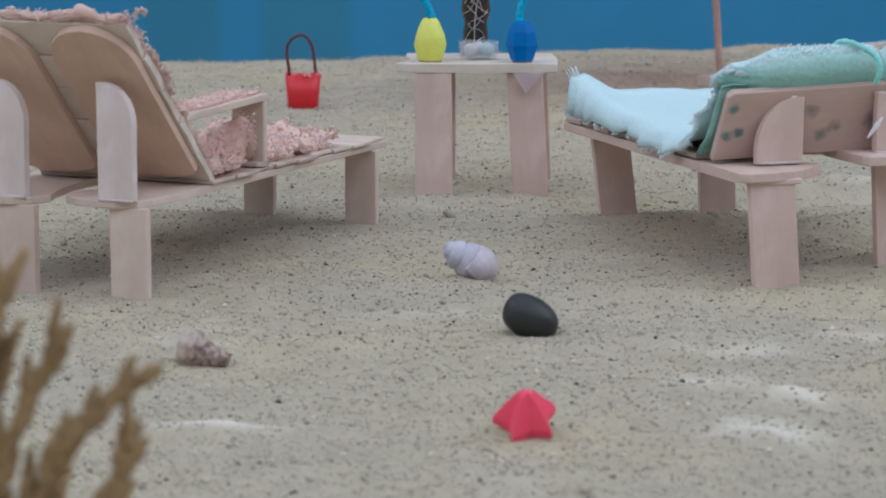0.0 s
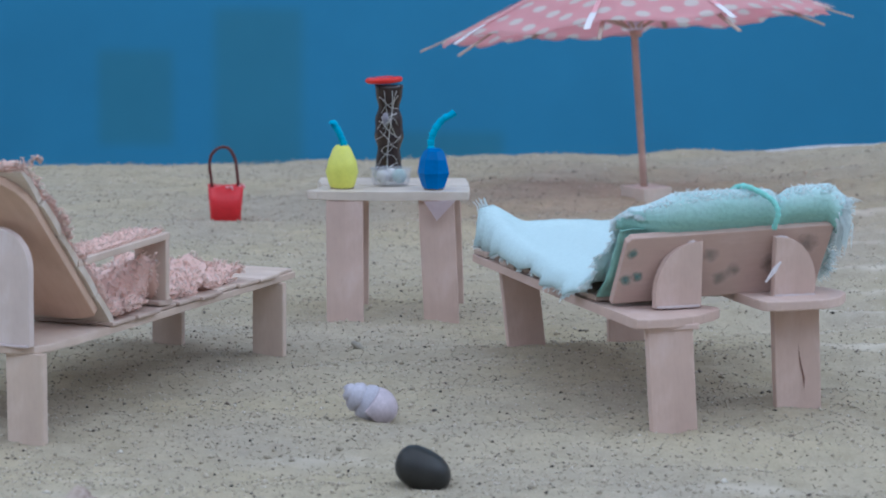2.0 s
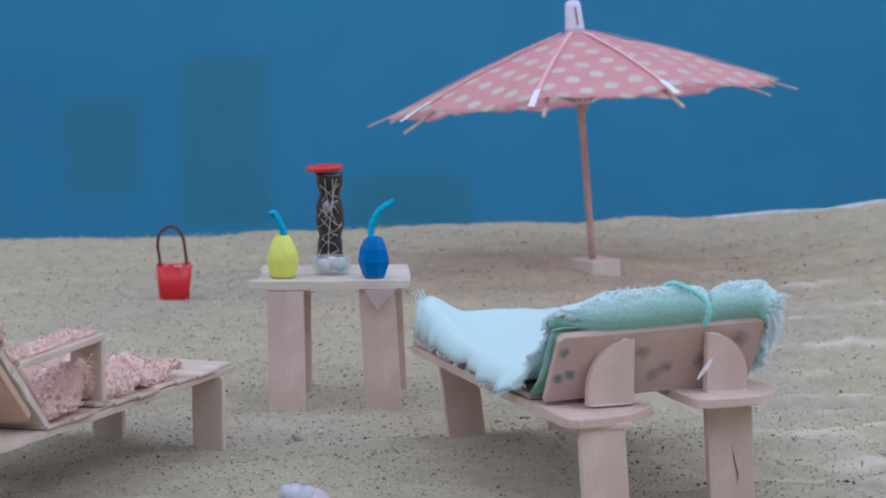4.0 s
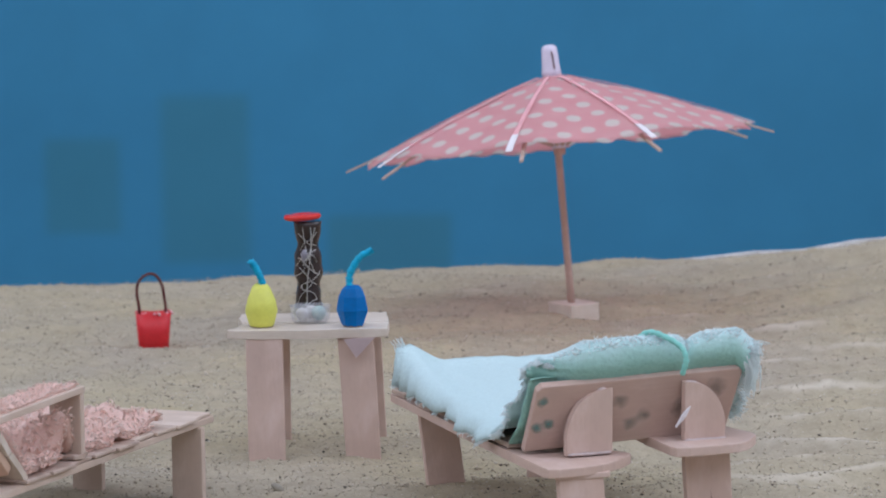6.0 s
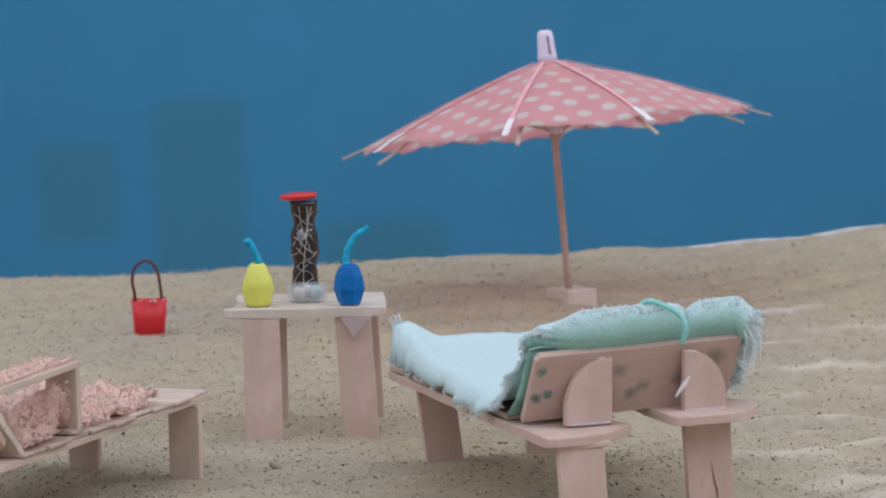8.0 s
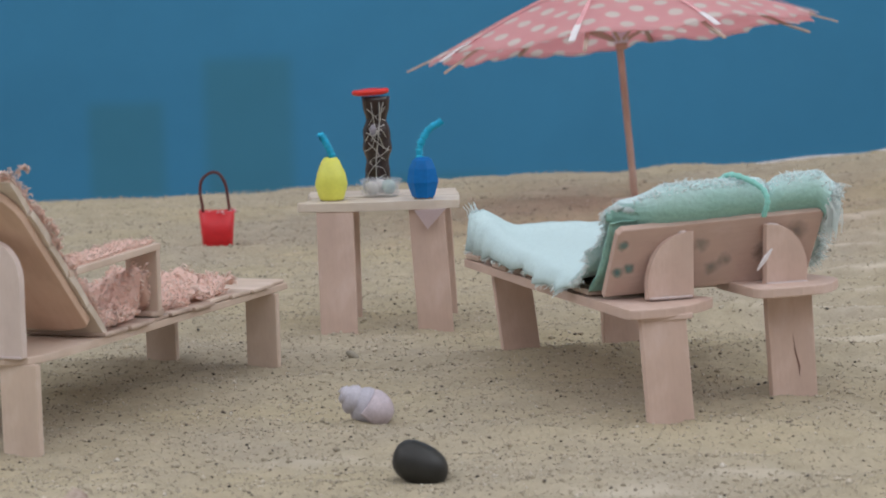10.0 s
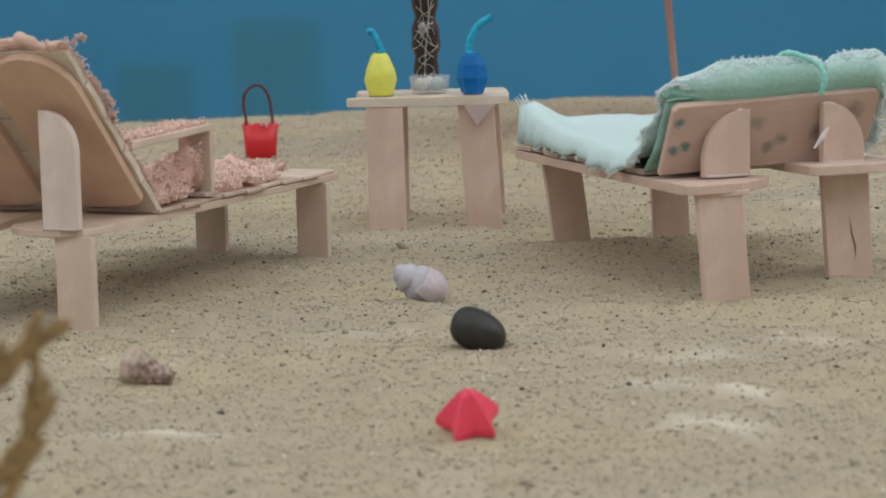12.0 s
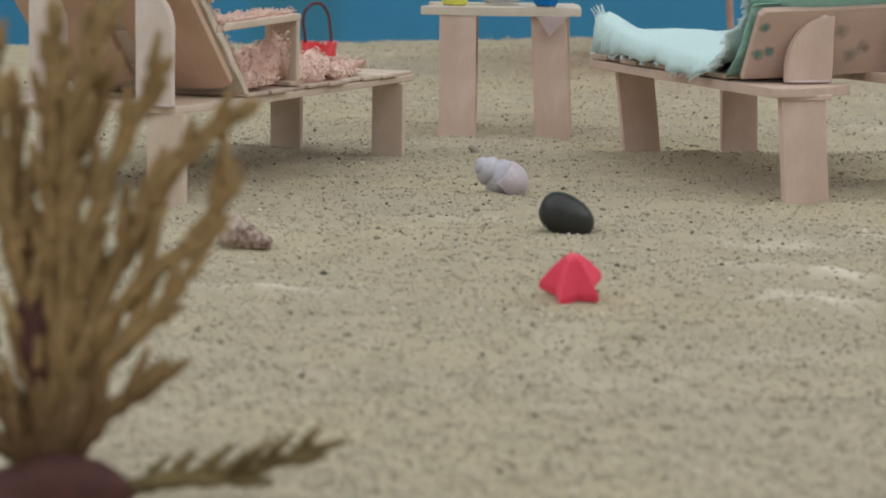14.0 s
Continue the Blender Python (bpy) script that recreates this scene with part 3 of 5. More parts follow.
def sheet(rows, thick):
    """A cloth of given thickness from a grid of points; the second layer lies on the side of its normals."""
    bm = bmesh.new()
    uv = bm.loops.layers.uv.new("UVMap")
    nr, nc = len(rows), len(rows[0])
    pts = [[Vector(p) for p in row] for row in rows]
    layers = []
    for off in (0.0, thick):
        layer = []
        for i in range(nr):
            line = []
            for j in range(nc):
                a = pts[min(i + 1, nr - 1)][j] - pts[max(i - 1, 0)][j]
                b = pts[i][min(j + 1, nc - 1)] - pts[i][max(j - 1, 0)]
                n = b.cross(a)
                n = n.normalized() if n.length > 1e-12 else Vector((0, 0, 1))
                line.append(bm.verts.new(pts[i][j] + n * off))
            layer.append(line)
        layers.append(layer)

    def face(corners):
        f = bm.faces.new([layers[k][i][j] for k, i, j in corners])
        for loop, (k, i, j) in zip(f.loops, corners):
            loop[uv].uv = (j / (nc - 1), i / (nr - 1))
    for i in range(nr - 1):
        for j in range(nc - 1):
            face(((0, i, j), (0, i, j + 1), (0, i + 1, j + 1), (0, i + 1, j)))
            face(((1, i, j), (1, i + 1, j), (1, i + 1, j + 1), (1, i, j + 1)))
    for j in range(nc - 1):
        for i in (0, nr - 1):
            face(((0, i, j), (1, i, j), (1, i, j + 1), (0, i, j + 1)))
    for i in range(nr - 1):
        for j in (0, nc - 1):
            face(((0, i, j), (0, i + 1, j), (1, i + 1, j), (1, i, j)))
    return bm


def glue_line(thing_ob, points, seed):
    """An uneven bead of dried glue along a joint."""
    pts = smooth_path(points, 6)
    radii = [0.00028 + 0.00022 * abs(noise.noise(Vector((i * 0.7, seed, 0)))) for i in range(len(pts))]
    part("glue", tube(bmesh.new(), pts, radii, 6), GLUE, thing_ob, "pale bead of dried glue", True)


def build_right_lounger():
    t = thing("sun_lounger", pose(0.0795, 0.400, 0, 0, 0, 17), "low birch stick sun lounger with reclined back under a green towel", "sun lounger", "loungers")
    for u, w, z0, top, lean, width in ((-0.0042, -0.0026, -0.002, 0.0235, 4.0, 0.0104), (0.0052, 0.0308, -0.001, 0.0256, 3.2, 0.0108), (0.1040, 0.0004, -0.003, 0.0226, 7.0, 0.0098), (0.107, 0.0305, -0.002, 0.0226, 2.0, 0.0098)):
        m = Matrix.Translation((w, u, top)) @ Matrix.Rotation(radians(-lean), 4, "Y") @ upright(0, 0, z0 - top)
        leg = board(t, "leg", stick_outline(0, top - z0, width), 0.0021, m, seed=u * 50 + w * 90)
        if u == 0.0052:
            crack = [(0.0075, 0.0012), (0.0100, 0.0010), (0.0130, 0.0004), (0.0170, 0.0002), (0.0130, 0.0007), (0.0098, 0.0015)]
            part("crack", placed(slab(crack, 0.00006, 0.00001), Matrix.Translation((0, 0, -0.00012))), CRACK, leg, "dark crack in the wood")
    # seat rails: flat sticks with obliquely rounded near ends
    slope = Matrix.Translation((0, 0, 0.0233)) @ Matrix.Rotation(radians(-0.62), 4, "X")
    near_rail = [(9.5, 108), (9.5, 15), (10.4, 10.2), (12.6, 7.6), (13.0, 5.8), (12.2, 4.2), (9.6, 1.4), (6.2, -1.8), (2.4, -4.2), (-2.6, -5.4), (-8.2, -5.7), (-10.2, -4.8), (-10.6, -2.5), (-10.8, 40), (-10.4, 108)]
    far_rail = [(41.0, 110), (41.0, 16), (42.0, 10.6), (42.8, 7.2), (42.4, 4.6), (40.4, 1.4), (37.4, -2.4), (33.8, -5.2), (28.6, -6.4), (22.0, -6.2), (19.2, -5.2), (18.6, -3.0), (19.4, 12), (20.6, 22), (21.0, 110)]
    lifted = Matrix.Translation((0, 0.110, 0.0224)) @ Matrix.Rotation(radians(-1.75), 4, "X") @ Matrix.Translation((0, -0.110, 0))
    for outline, m in ((near_rail, slope), (far_rail, lifted)):
        board(t, "rail", [(u / 1000, -w / 1000) for w, u in outline], 0.0021, m @ Matrix.Rotation(radians(90), 4, "Z"), seed=outline[0][0])
    board(t, "block", stick_outline(-0.0062, 0.0062, 0.0022, 0.0006, 0.0006), 0.0012, across(-0.0035, -0.0020, 0.0226), seed=4)
    for i in range(8):
        u = 0.0255 + 0.0108 * i
        board(t, "slat", stick_outline(-0.0102 + 0.0008 * math.sin(i * 2.3), 0.041, 0.0104), 0.0013, slope @ across(u, 0, 0.0023), SLAT, seed=i * 1.3)
    # reclined back
    foot, head = Vector((0, 0.0148, 0.0262)), Vector((0, 0.0086, 0.0403))
    d = head - foot
    ex = Vector((1, -0.07, 0.040)).normalized()
    d = (d - ex * d.dot(ex)).normalized()
    ez = ex.cross(d).normalized()
    m = axes((0.0, foot.y, foot.z), ex, d, ez)
    outline = [(-0.0092, 0.0010), (0.0374, 0.0012), (0.0398, 0.0168), (0.0390, 0.0177), (-0.0060, 0.0174), (-0.0071, 0.0164)]
    back = board(t, "backrest", outline, 0.0022, m, BOARDWOOD, label="thin board with green paint stains")
    # green paint stains at the left, wider greyish patches towards the right
    for x, y, r, mat in ((-0.0058, 0.0136, 0.0015, STAIN), (-0.0066, 0.0070, 0.0016, STAIN), (-0.0042, 0.0078, 0.0017, STAIN), (0.0120, 0.0120, 0.0020, FAINT), (0.0148, 0.0060, 0.0026, FAINT), (0.0176, 0.0078, 0.0018, FAINT), (0.0262, 0.0090, 0.0038, GREYPATCH), (0.0340, 0.0135, 0.0026, GREYPATCH)):
        pts = [(r * 1.25 * math.cos(2 * math.pi * i / 22), r * 1.1 * math.sin(2 * math.pi * i / 22)) for i in range(22)]
        stain = part("paint_stain", slab(pts, 0.00005, 0.00001), mat, back, "faint green paint stain, grey in the wider patches")
        stain.matrix_local = Matrix.Translation((x, y, 0.00240 if mat is GREYPATCH else 0.00232))
    for u, w, z0, right, width, height in ((0.0060, 0.0034, 0.0257, False, 0.0107, 0.0143), (0.0030, 0.0293, 0.0276, True, 0.0097, 0.0131)):
        lean = Matrix.Rotation(radians(2), 4, "X")
        m2 = Matrix.Translation((w, u, z0)) @ lean @ axes((0, 0, 0), (0, 0, 1), (1, 0, 0), (0, 1, 0))
        board(t, "back_post", quarter_post(width, height, height * 0.78, not right), 0.0021, m2, seed=w * 30)
    for u, w, z in ((0.0060, 0.0034, 0.0259), (0.0030, 0.0293, 0.0278)):
        glue_line(t, [(w - 0.0050, u - 0.0002, z), (w - 0.0020, u - 0.0004, z), (w + 0.0018, u - 0.0003, z), (w + 0.0048, u - 0.0001, z)], u * 90)
    for w, u, z in ((0.0064, 0.0064, 0.0398), (0.0262, 0.0034, 0.0405)):
        lump = bmesh.new()
        bmesh.ops.create_icosphere(lump, subdivisions=2, radius=0.0007)
        part("glue", placed(wobble(lump, 0.0004, 600, w * 300), pose(w, u, z) @ Matrix.Diagonal((2.2, 1.2, 0.8, 1))), GLUE, t, "blob of dried glue on the post", True)
    bm = tube(bmesh.new(), [(0.0216, 0.0012, 0.0312), (0.0232, 0.0004, 0.0338), (0.0244, -0.0002, 0.0358)], [0.00025, 0.0006, 0.0002], 5)
    part("splinter", bm, TIPW, t, "pale wood splinter standing off the post")
    return m


def build_green_towel(back):
    t = thing("towel", pose(0.0795, 0.400, 0, 0, 0, 17), "frayed pale turquoise towel, green at the head, draped on lounger", "towel")
    rnd = random.Random(5)
    spine = smooth_path([(0, 0.111, 0.0305), (0, 0.104, 0.0294), (0, 0.085, 0.0290), (0, 0.055, 0.0290), (0, 0.034, 0.0289), (0, 0.0245, 0.0292), (0, 0.0190, 0.0320),
                         (0, 0.0158, 0.0385), (0, 0.0124, 0.0456), (0, 0.0092, 0.0484), (0, 0.0068, 0.0482), (0, 0.0058, 0.0466), (0, 0.0062, 0.0442), (0, 0.0082, 0.0414)], 5)
    n = len(spine)
    rows = []
    for i, p in enumerate(spine):
        s = i / (n - 1)
        left = -0.0080 - 0.0034 * float(smoothstep(0.04, 0.20, s)) - 0.0010 * float(smoothstep(0.20, 0.30, s)) + 0.0030 * float(smoothstep(0.46, 0.56, s)) + 0.0058 * float(smoothstep(0.54, 0.72, s))
        right = 0.0430 - 0.0018 * float(smoothstep(0.45, 0.6, s)) - 0.0015 * math.sin(9 * s)
        row = []
        for j in range(41):
            f = j / 40
            w = left + (right - left) * f
            z, y = p.z, p.y
            hang = 1 - float(smoothstep(0.40, 0.52, s))
            if j < 3:
                w = w * (1 - hang) + hang * (left + 0.0004 * j)
            far = 1 - float(smoothstep(0.0, 0.30, s))
            z += far * (0.0050 * (1 - float(smoothstep(0.02, 0.30, f))) ** 1.3 + 0.0002)
            if j < 3:
                low = 0.0268 + 0.0018 * float(smoothstep(0.28, 0.42, s)) + 0.0014 * noise.noise(Vector((s * 48, 2.5, 1))) + 0.0016 * noise.noise(Vector((s * 130, 5.5, 1)))
                z += hang * (low - z) * (1.0, 0.5, 0.12)[j]
            mid = math.exp(-((s - 0.33) / 0.13) ** 2)
            z -= mid * 0.0008 * (1 - float(smoothstep(0.0, 0.10, f))) ** 1.4
            headpart = float(smoothstep(0.50, 0.66, s))
            z -= float(smoothstep(0.60, 0.72, s)) * 0.0046 * (1 - float(smoothstep(0.0, 0.17, f))) ** 1.4
            z -= headpart * (0.0030 * float(smoothstep(0.93, 1.0, f)) - 0.0006)
            z += headpart * 0.042 * w
            y -= headpart * 0.075 * w
            dip = math.exp(-((f - 0.68) / 0.035) ** 2) * headpart
            z -= dip * 0.0022
            y += dip * 0.0016
            q = Vector((w * 70, s * 9, 1.3))
            z += 0.0007 * noise.noise(q) + 0.0003 * noise.noise(q * 3.1)
            rim = max(1 - j / 4, 1 - (40 - j) / 3, 0) * (1 if j < 20 else 0.6)
            ragged = 0.0022 * noise.noise(Vector((s * 40, 7.7, 0))) + 0.0024 * noise.noise(Vector((s * 120, 3.1, 0)))
            z += rim * 0.0006 * noise.noise(Vector((s * 50, 1.1, 4)))
            if i > 45:
                close = 1 - float(smoothstep(0.0, 0.15, f))
                wx, wy, wz = rows[int(45 - 0.35 * (i - 45))][j]
                w, y, z = w + (wx - ragged * rim - w) * close, y + (wy - 0.0007 - y) * close, z + (wz - z) * close
            row.append((w + ragged * rim, y + (0.0009 * noise.noise(Vector((f * 60, 2.2, 0))) if i in (0, n - 1) else 0), z))
        rows.append(row)
    part("cloth", sheet(rows, -0.0009), CLOTH, t, "", True)
    inner = []
    for i in range(18):
        line = []
        for k in range(12):
            x, y = -0.0104 + 0.0024 * i / 17 + 0.0105 * k / 11, -0.0012 + 0.0186 * i / 17
            line.append(tuple(back @ Vector((x + 0.0006 * noise.noise(Vector((y * 260, 3, k * 0.2))), y, -0.0012 - 0.0030 * (1 - float(smoothstep(-0.0012, 0.0060, y))) + 0.0005 * noise.noise(Vector((x * 300, y * 300, 2)))))))
        inner.append(line)
    part("lining", sheet(inner, -0.0006), LINING, t, "green lining behind the pale cloth", True)
    bm = bmesh.new()
    edge = [(rows[i][0], (-1, 0, -0.5), 0.0010) for i in range(n)] + [(rows[i][40], (1, 0, -0.3), 0.0022) for i in range(n)]
    edge += [(rows[0][j], (0, 0.4, 0.5), 0.0007) for j in range(41)]
    edge += [(rows[i][j], (0, -0.3, 1), 0.0015) for i in (n - 13, n - 15, n - 17) for j in range(2, 41)]
    for (p, d, size), (p2, d2, size2) in zip(edge, edge[1:]):
        for _ in range(12):
            near = Vector(p2) if (Vector(p2) - Vector(p)).length < 0.005 else Vector(p)
            q = Vector(p).lerp(near, rnd.random()) + Vector((rnd.uniform(-1, 1), rnd.uniform(-1, 1), rnd.uniform(-0.3, 0.3))) * 0.0005
            dd = (Vector(d).normalized() + Vector((rnd.uniform(-1, 1), rnd.uniform(-1, 1), rnd.uniform(-1, 1))) * 0.55).normalized()
            s = size * rnd.uniform(0.5, 1.3)
            bend = Vector((rnd.uniform(-1, 1), rnd.uniform(-1, 1), rnd.uniform(-1, 0.3))) * s * 0.4
            tube(bm, [q, q + dd * s * 0.6, q + dd * s + bend], [0.00016, 0.00013, 0.00008], 3, False)
    for k in range(150):
        q = Vector(rows[n - 8 - k % 14][40]) + Vector((rnd.uniform(-0.0012, 0.0006), rnd.uniform(-0.001, 0.001), -0.0005))
        out = Vector((rnd.uniform(0.0004, 0.0022), rnd.uniform(-0.0008, 0.0012), 0))
        fall = rnd.uniform(0.003, 0.0085)
        tube(bm, [q, q + out * 0.7 - Vector((0, 0, fall * 0.35)), q + out - Vector((0.0004, -0.001, fall))], [0.00022, 0.00020, 0.0001], 3, False)
    for k in range(14):
        q = Vector(rows[0][2]) + Vector((rnd.uniform(-0.0008, 0.002), rnd.uniform(-0.001, 0.001), -0.001))
        tip = q + Vector((rnd.uniform(-0.0015, 0.0004), rnd.uniform(-0.001, 0.001), rnd.uniform(0.0025, 0.0045)))
        tube(bm, [q, (q + tip) / 2 + Vector((0.0003, 0, 0.0005)), tip], [0.0002, 0.00016, 0.0001], 4, False)
    fr = part("fringe", bm, FRINGE, t, "frayed pale threads")
    fr["kind"] = "stuff"
    loop = smooth_path([(0.0232, 0.0012, 0.0428), (0.0234, -0.0004, 0.0462), (0.0226, 0.0006, 0.0488), (0.0202, 0.0034, 0.0508), (0.0176, 0.0066, 0.0516), (0.0154, 0.0095, 0.0494)], 8)
    part("cord", tube(bmesh.new(), loop, [0.00060 + 0.00010 * math.sin(i * 1.9) for i in range(len(loop))], 8), CORD, t, "bright green cord looped over the fold", True)


def build_left_lounger():
    t = thing("sun_lounger", pose(-0.0568, 0.385, 0, 0, 0, -22.3), "birch stick sun lounger with steep slatted back and armrest", "sun lounger", "loungers")
    for u, w, z0, top in ((0.0010, -0.0004, -0.003, 0.0187), (-0.0030, -0.0250, -0.003, 0.0187), (0.1135, 0.0007, -0.003, 0.0182), (0.1150, -0.0285, -0.003, 0.0182)):
        board(t, "leg", stick_outline(0, top - z0, 0.0087 if u < 0.05 else 0.0085), 0.0021, upright(u, w, z0), mat=GREYWOOD, seed=u * 50 + w * 90)
    tilt = Matrix.Translation((0, 0, 0.0187)) @ Matrix.Rotation(radians(-0.15), 4, "X")
    near_rail = [(4.2, 122), (3.9, 15), (3.4, 5.2), (1.8, 1.6), (-2.6, -0.4), (-8, -0.5), (-13, 1.0), (-17.2, 4.2), (-18.8, 7.6), (-17.2, 11.5), (-14.6, 16), (-14.3, 122)]
    far_rail = [(-24.6, 122), (-24.8, 20), (-22.6, 9), (-20.0, 2.4), (-21.6, -2.2), (-27, -4.0), (-35, -3.6), (-42, 0.5), (-43, 8), (-43, 122)]
    for outline in (near_rail, far_rail):
        board(t, "rail", [(u / 1000, -w / 1000) for w, u in outline], 0.0016, tilt @ Matrix.Rotation(radians(90), 4, "Z"), mat=GREYWOOD, seed=outline[0][0])
    for i in range(9):
        u = 0.0345 + 0.0102 * i
        if u < 0.119:
            board(t, "slat", stick_outline(-0.039, 0.0046 + 0.0009 * math.sin(i * 2.1), 0.0100), 0.0009, tilt @ across(u, 0, 0.0017 + 0.0001 * (i % 2)), GREYWOOD if i > 4 else SLAT, seed=i * 1.7)
    # back: cross slats on two rounded supports
    foot, head = Vector((0, 0.0310, 0.0198)), Vector((0, -0.0042, 0.0562))
    d = head - foot
    length = d.length
    d.normalize()
    ex = Vector((1, 0, 0))
    ez = ex.cross(d).normalized()
    m = axes(foot, ex, d, ez)
    # cream wood lightens the slats against the shade behind the supports
    for i in range(5):
        y = 0.0054 + i * 0.0104
        board(t, "back_slat", stick_outline(-0.0395, 0.0040 + 0.0005 * math.sin(i * 3), 0.0102, 0.0003, 0.0003), 0.0016, m @ Matrix.Translation((0, y, -0.0016)), mat=CREAMWOOD, seed=i * 2.9 + 3)
    for w in (-0.0067, -0.0314):
        out = [(x, y) for x, y in stick_outline(0.0052, length + 0.0016, 0.0196, 0.0022, 0.0097)]
        turned = m @ Matrix.Translation((w, 0, 0.00005)) @ axes((0, 0, 0), (0, 1, 0), (-1, 0, 0), (0, 0, 1))
        board(t, "back_support", out, 0.0020, turned, mat=BACKWOOD, seed=w * 40, label="broad stick with rounded head")
    for u, w in ((-0.0002, -0.0025), (-0.0030, -0.0268)):
        m2 = tilt @ Matrix.Translation((w, u, 0.0016)) @ axes((0, 0, 0), (0, 0, 1), (1, 0, 0), (0, 1, 0))
        board(t, "back_post", quarter_post(0.0084, 0.0246, 0.0088, False), 0.0021, m2, mat=POSTWOOD, seed=w * 30)
    for u, w in ((-0.0002, -0.0025), (-0.0030, -0.0268)):
        glue_line(t, [tuple(tilt @ Vector((w + x, u - 0.0002, 0.0017))) for x in (-0.0040, -0.0014, 0.0016, 0.0041)], w * 70)
    # armrest on its post
    board(t, "arm_post", stick_outline(0, 0.0150, 0.0082), 0.0018, axes((0.0000, 0.0548, 0.0212), (0, 0, 1), (1, 0, 0), (0, 1, 0)), mat=GREYWOOD, seed=8)
    board(t, "armrest", stick_outline(0.0165, 0.0570, 0.0088, 0.0, 0.0), 0.0016, Matrix.Translation((-0.0004, 0, 0.0346)) @ Matrix.Rotation(radians(1.6), 4, "X") @ along(0, 0, 0), mat=GREYWOOD, seed=9)
    board(t, "block", stick_outline(-0.003, 0.0044, 0.0060, 0.001, 0.001), 0.0010, tilt @ across(0.0552, 0, 0.0029), SLAT, seed=11)
    return m


def build_pink_towel(back):
    t = thing("towel", pose(-0.0568, 0.385, 0, 0, 0, -22.3), "fluffy salmon pink towel lying over lounger seat, back and armrest", "towel")
    rnd = random.Random(11)

    def pad(name, grid, thick, size, density, more=()):
        part(name, sheet(grid, thick), FLUFFB, t, "", True)
        samples = []
        for r0, r1 in zip(grid, grid[1:]):
            for a, b, c in zip(r0, r0[1:], r1):
                n = (Vector(b) - Vector(a)).cross(Vector(c) - Vector(a)).normalized()
                if n.z < -0.2:
                    n = -n
                size_here = (Vector(b) - Vector(a)).cross(Vector(c) - Vector(a)).length
                for _ in range(int(size_here * density * 1e6 + rnd.random())):
                    q = Vector(a) + (Vector(b) - Vector(a)) * rnd.random() + (Vector(c) - Vector(a)) * rnd.random()
                    samples.append((q, n))
        for line, d in ((0, -1), (-1, 1)):
            for r0, r1 in zip(grid, grid[1:]):
                for _ in range(2):
                    q = Vector(r0[line]).lerp(Vector(r1[line]), rnd.random())
                    samples.append((q + Vector((0, 0, rnd.uniform(-0.0006, 0.0004))), Vector((d, 0, 0.3))))
        for line, d in ((0, -1), (-1, 1)):
            for a, b in zip(grid[line], grid[line][1:]):
                for _ in range(2):
                    samples.append((Vector(a).lerp(Vector(b), rnd.random()) + Vector((0, 0, rnd.uniform(-0.0006, 0.0004))), Vector((0, d, 0.3))))
        samples += list(more)
        fluff("nap", samples, t, size, rnd.random(), "curly salmon pink pile")

    def seat_point(u, f):
        left = -0.019 - 0.012 * float(smoothstep(0.050, 0.062, u))
        w = left + (0.0035 - left - 0.0050 * math.exp(-((u - 0.0575) / 0.0035) ** 2) - 0.0012 * float(smoothstep(0.052, 0.06, u))) * f
        z = 0.0236 + 0.0008 * math.sin(u * 260) + 0.0016 * noise.noise(Vector((u * 150, w * 150, 0)))
        z += 0.0098 * math.exp(-((u - 0.0505 + 0.0016 * math.sin(f * 9)) / 0.0030) ** 2) * (0.15 + 0.85 * f ** 1.5)
        z += 0.0009 * math.exp(-((u - 0.0415) / 0.008) ** 2)
        z += 0.0016 * math.exp(-((u - 0.0650) / 0.006) ** 2) + 0.0036 * math.exp(-((u - 0.0930) / 0.0035) ** 2) * (0.4 + 0.6 * math.sin(f * 7 + 0.5) ** 2)
        z -= 0.0016 * float(smoothstep(0.86, 1.0, f))
        z += 0.0012 * noise.noise(Vector((u * 420, w * 420, 3))) + 0.0007 * noise.noise(Vector((u * 1000, w * 1000, 8)))
        return (w + 0.0006 * noise.noise(Vector((u * 200, 5, f))), u, z)
    pad("seat_cloth", [[seat_point(0.031 + 0.0655 * i / 90, j / 56) for j in range(57)] for i in range(91)], -0.0010, 0.00100, 0.70)

    def back_point(s, f):
        w = -0.0385 + 0.0420 * f
        off = 0.0024 + 0.0006 * noise.noise(Vector((s * 130, f * 5, 2))) + 0.0006 * noise.noise(Vector((s * 620, f * 26, 5)))
        p = back @ Vector((w, s, -off))
        if s > 0.0500:
            lump = 0.0020 * math.exp(-((f - 0.79) / 0.045) ** 2) + 0.0008 * math.exp(-((f - 0.68) / 0.07) ** 2)
            p = back @ Vector((w, 0.0529 + lump, (s - 0.0500) * 0.9 - off))
        return tuple(p)
    roll = [Vector(back_point(0.0512, 0.02 + 0.95 * i / 60)) for i in range(61)]
    part("rolled_edge", wobble(tube(bmesh.new(), roll, [0.0008 + 0.0004 * noise.noise(Vector((i * 0.31, 0, 4))) + 0.0003 * math.exp(-((i / 60 - 0.79) / 0.06) ** 2) for i in range(61)], 10), 0.0005, 420), FLUFFB, t, "smooth pink cloth rolled over the back", True)
    loose = []
    for k in range(70):
        f = rnd.random()
        loose.append((Vector(back_point(0.0515, f)) + Vector((0, 0, 0.0005 * rnd.random())), Vector((0, 0, 1))))
    for k in range(90):
        s = rnd.uniform(0.028, 0.041)
        loose.append((Vector(back_point(s, 1.0)) + Vector((rnd.uniform(-0.0004, 0.0016) * math.sin((s - 0.028) / 0.013 * math.pi), 0, rnd.uniform(-0.0005, 0.0005))), Vector((1, 0, 0.4))))
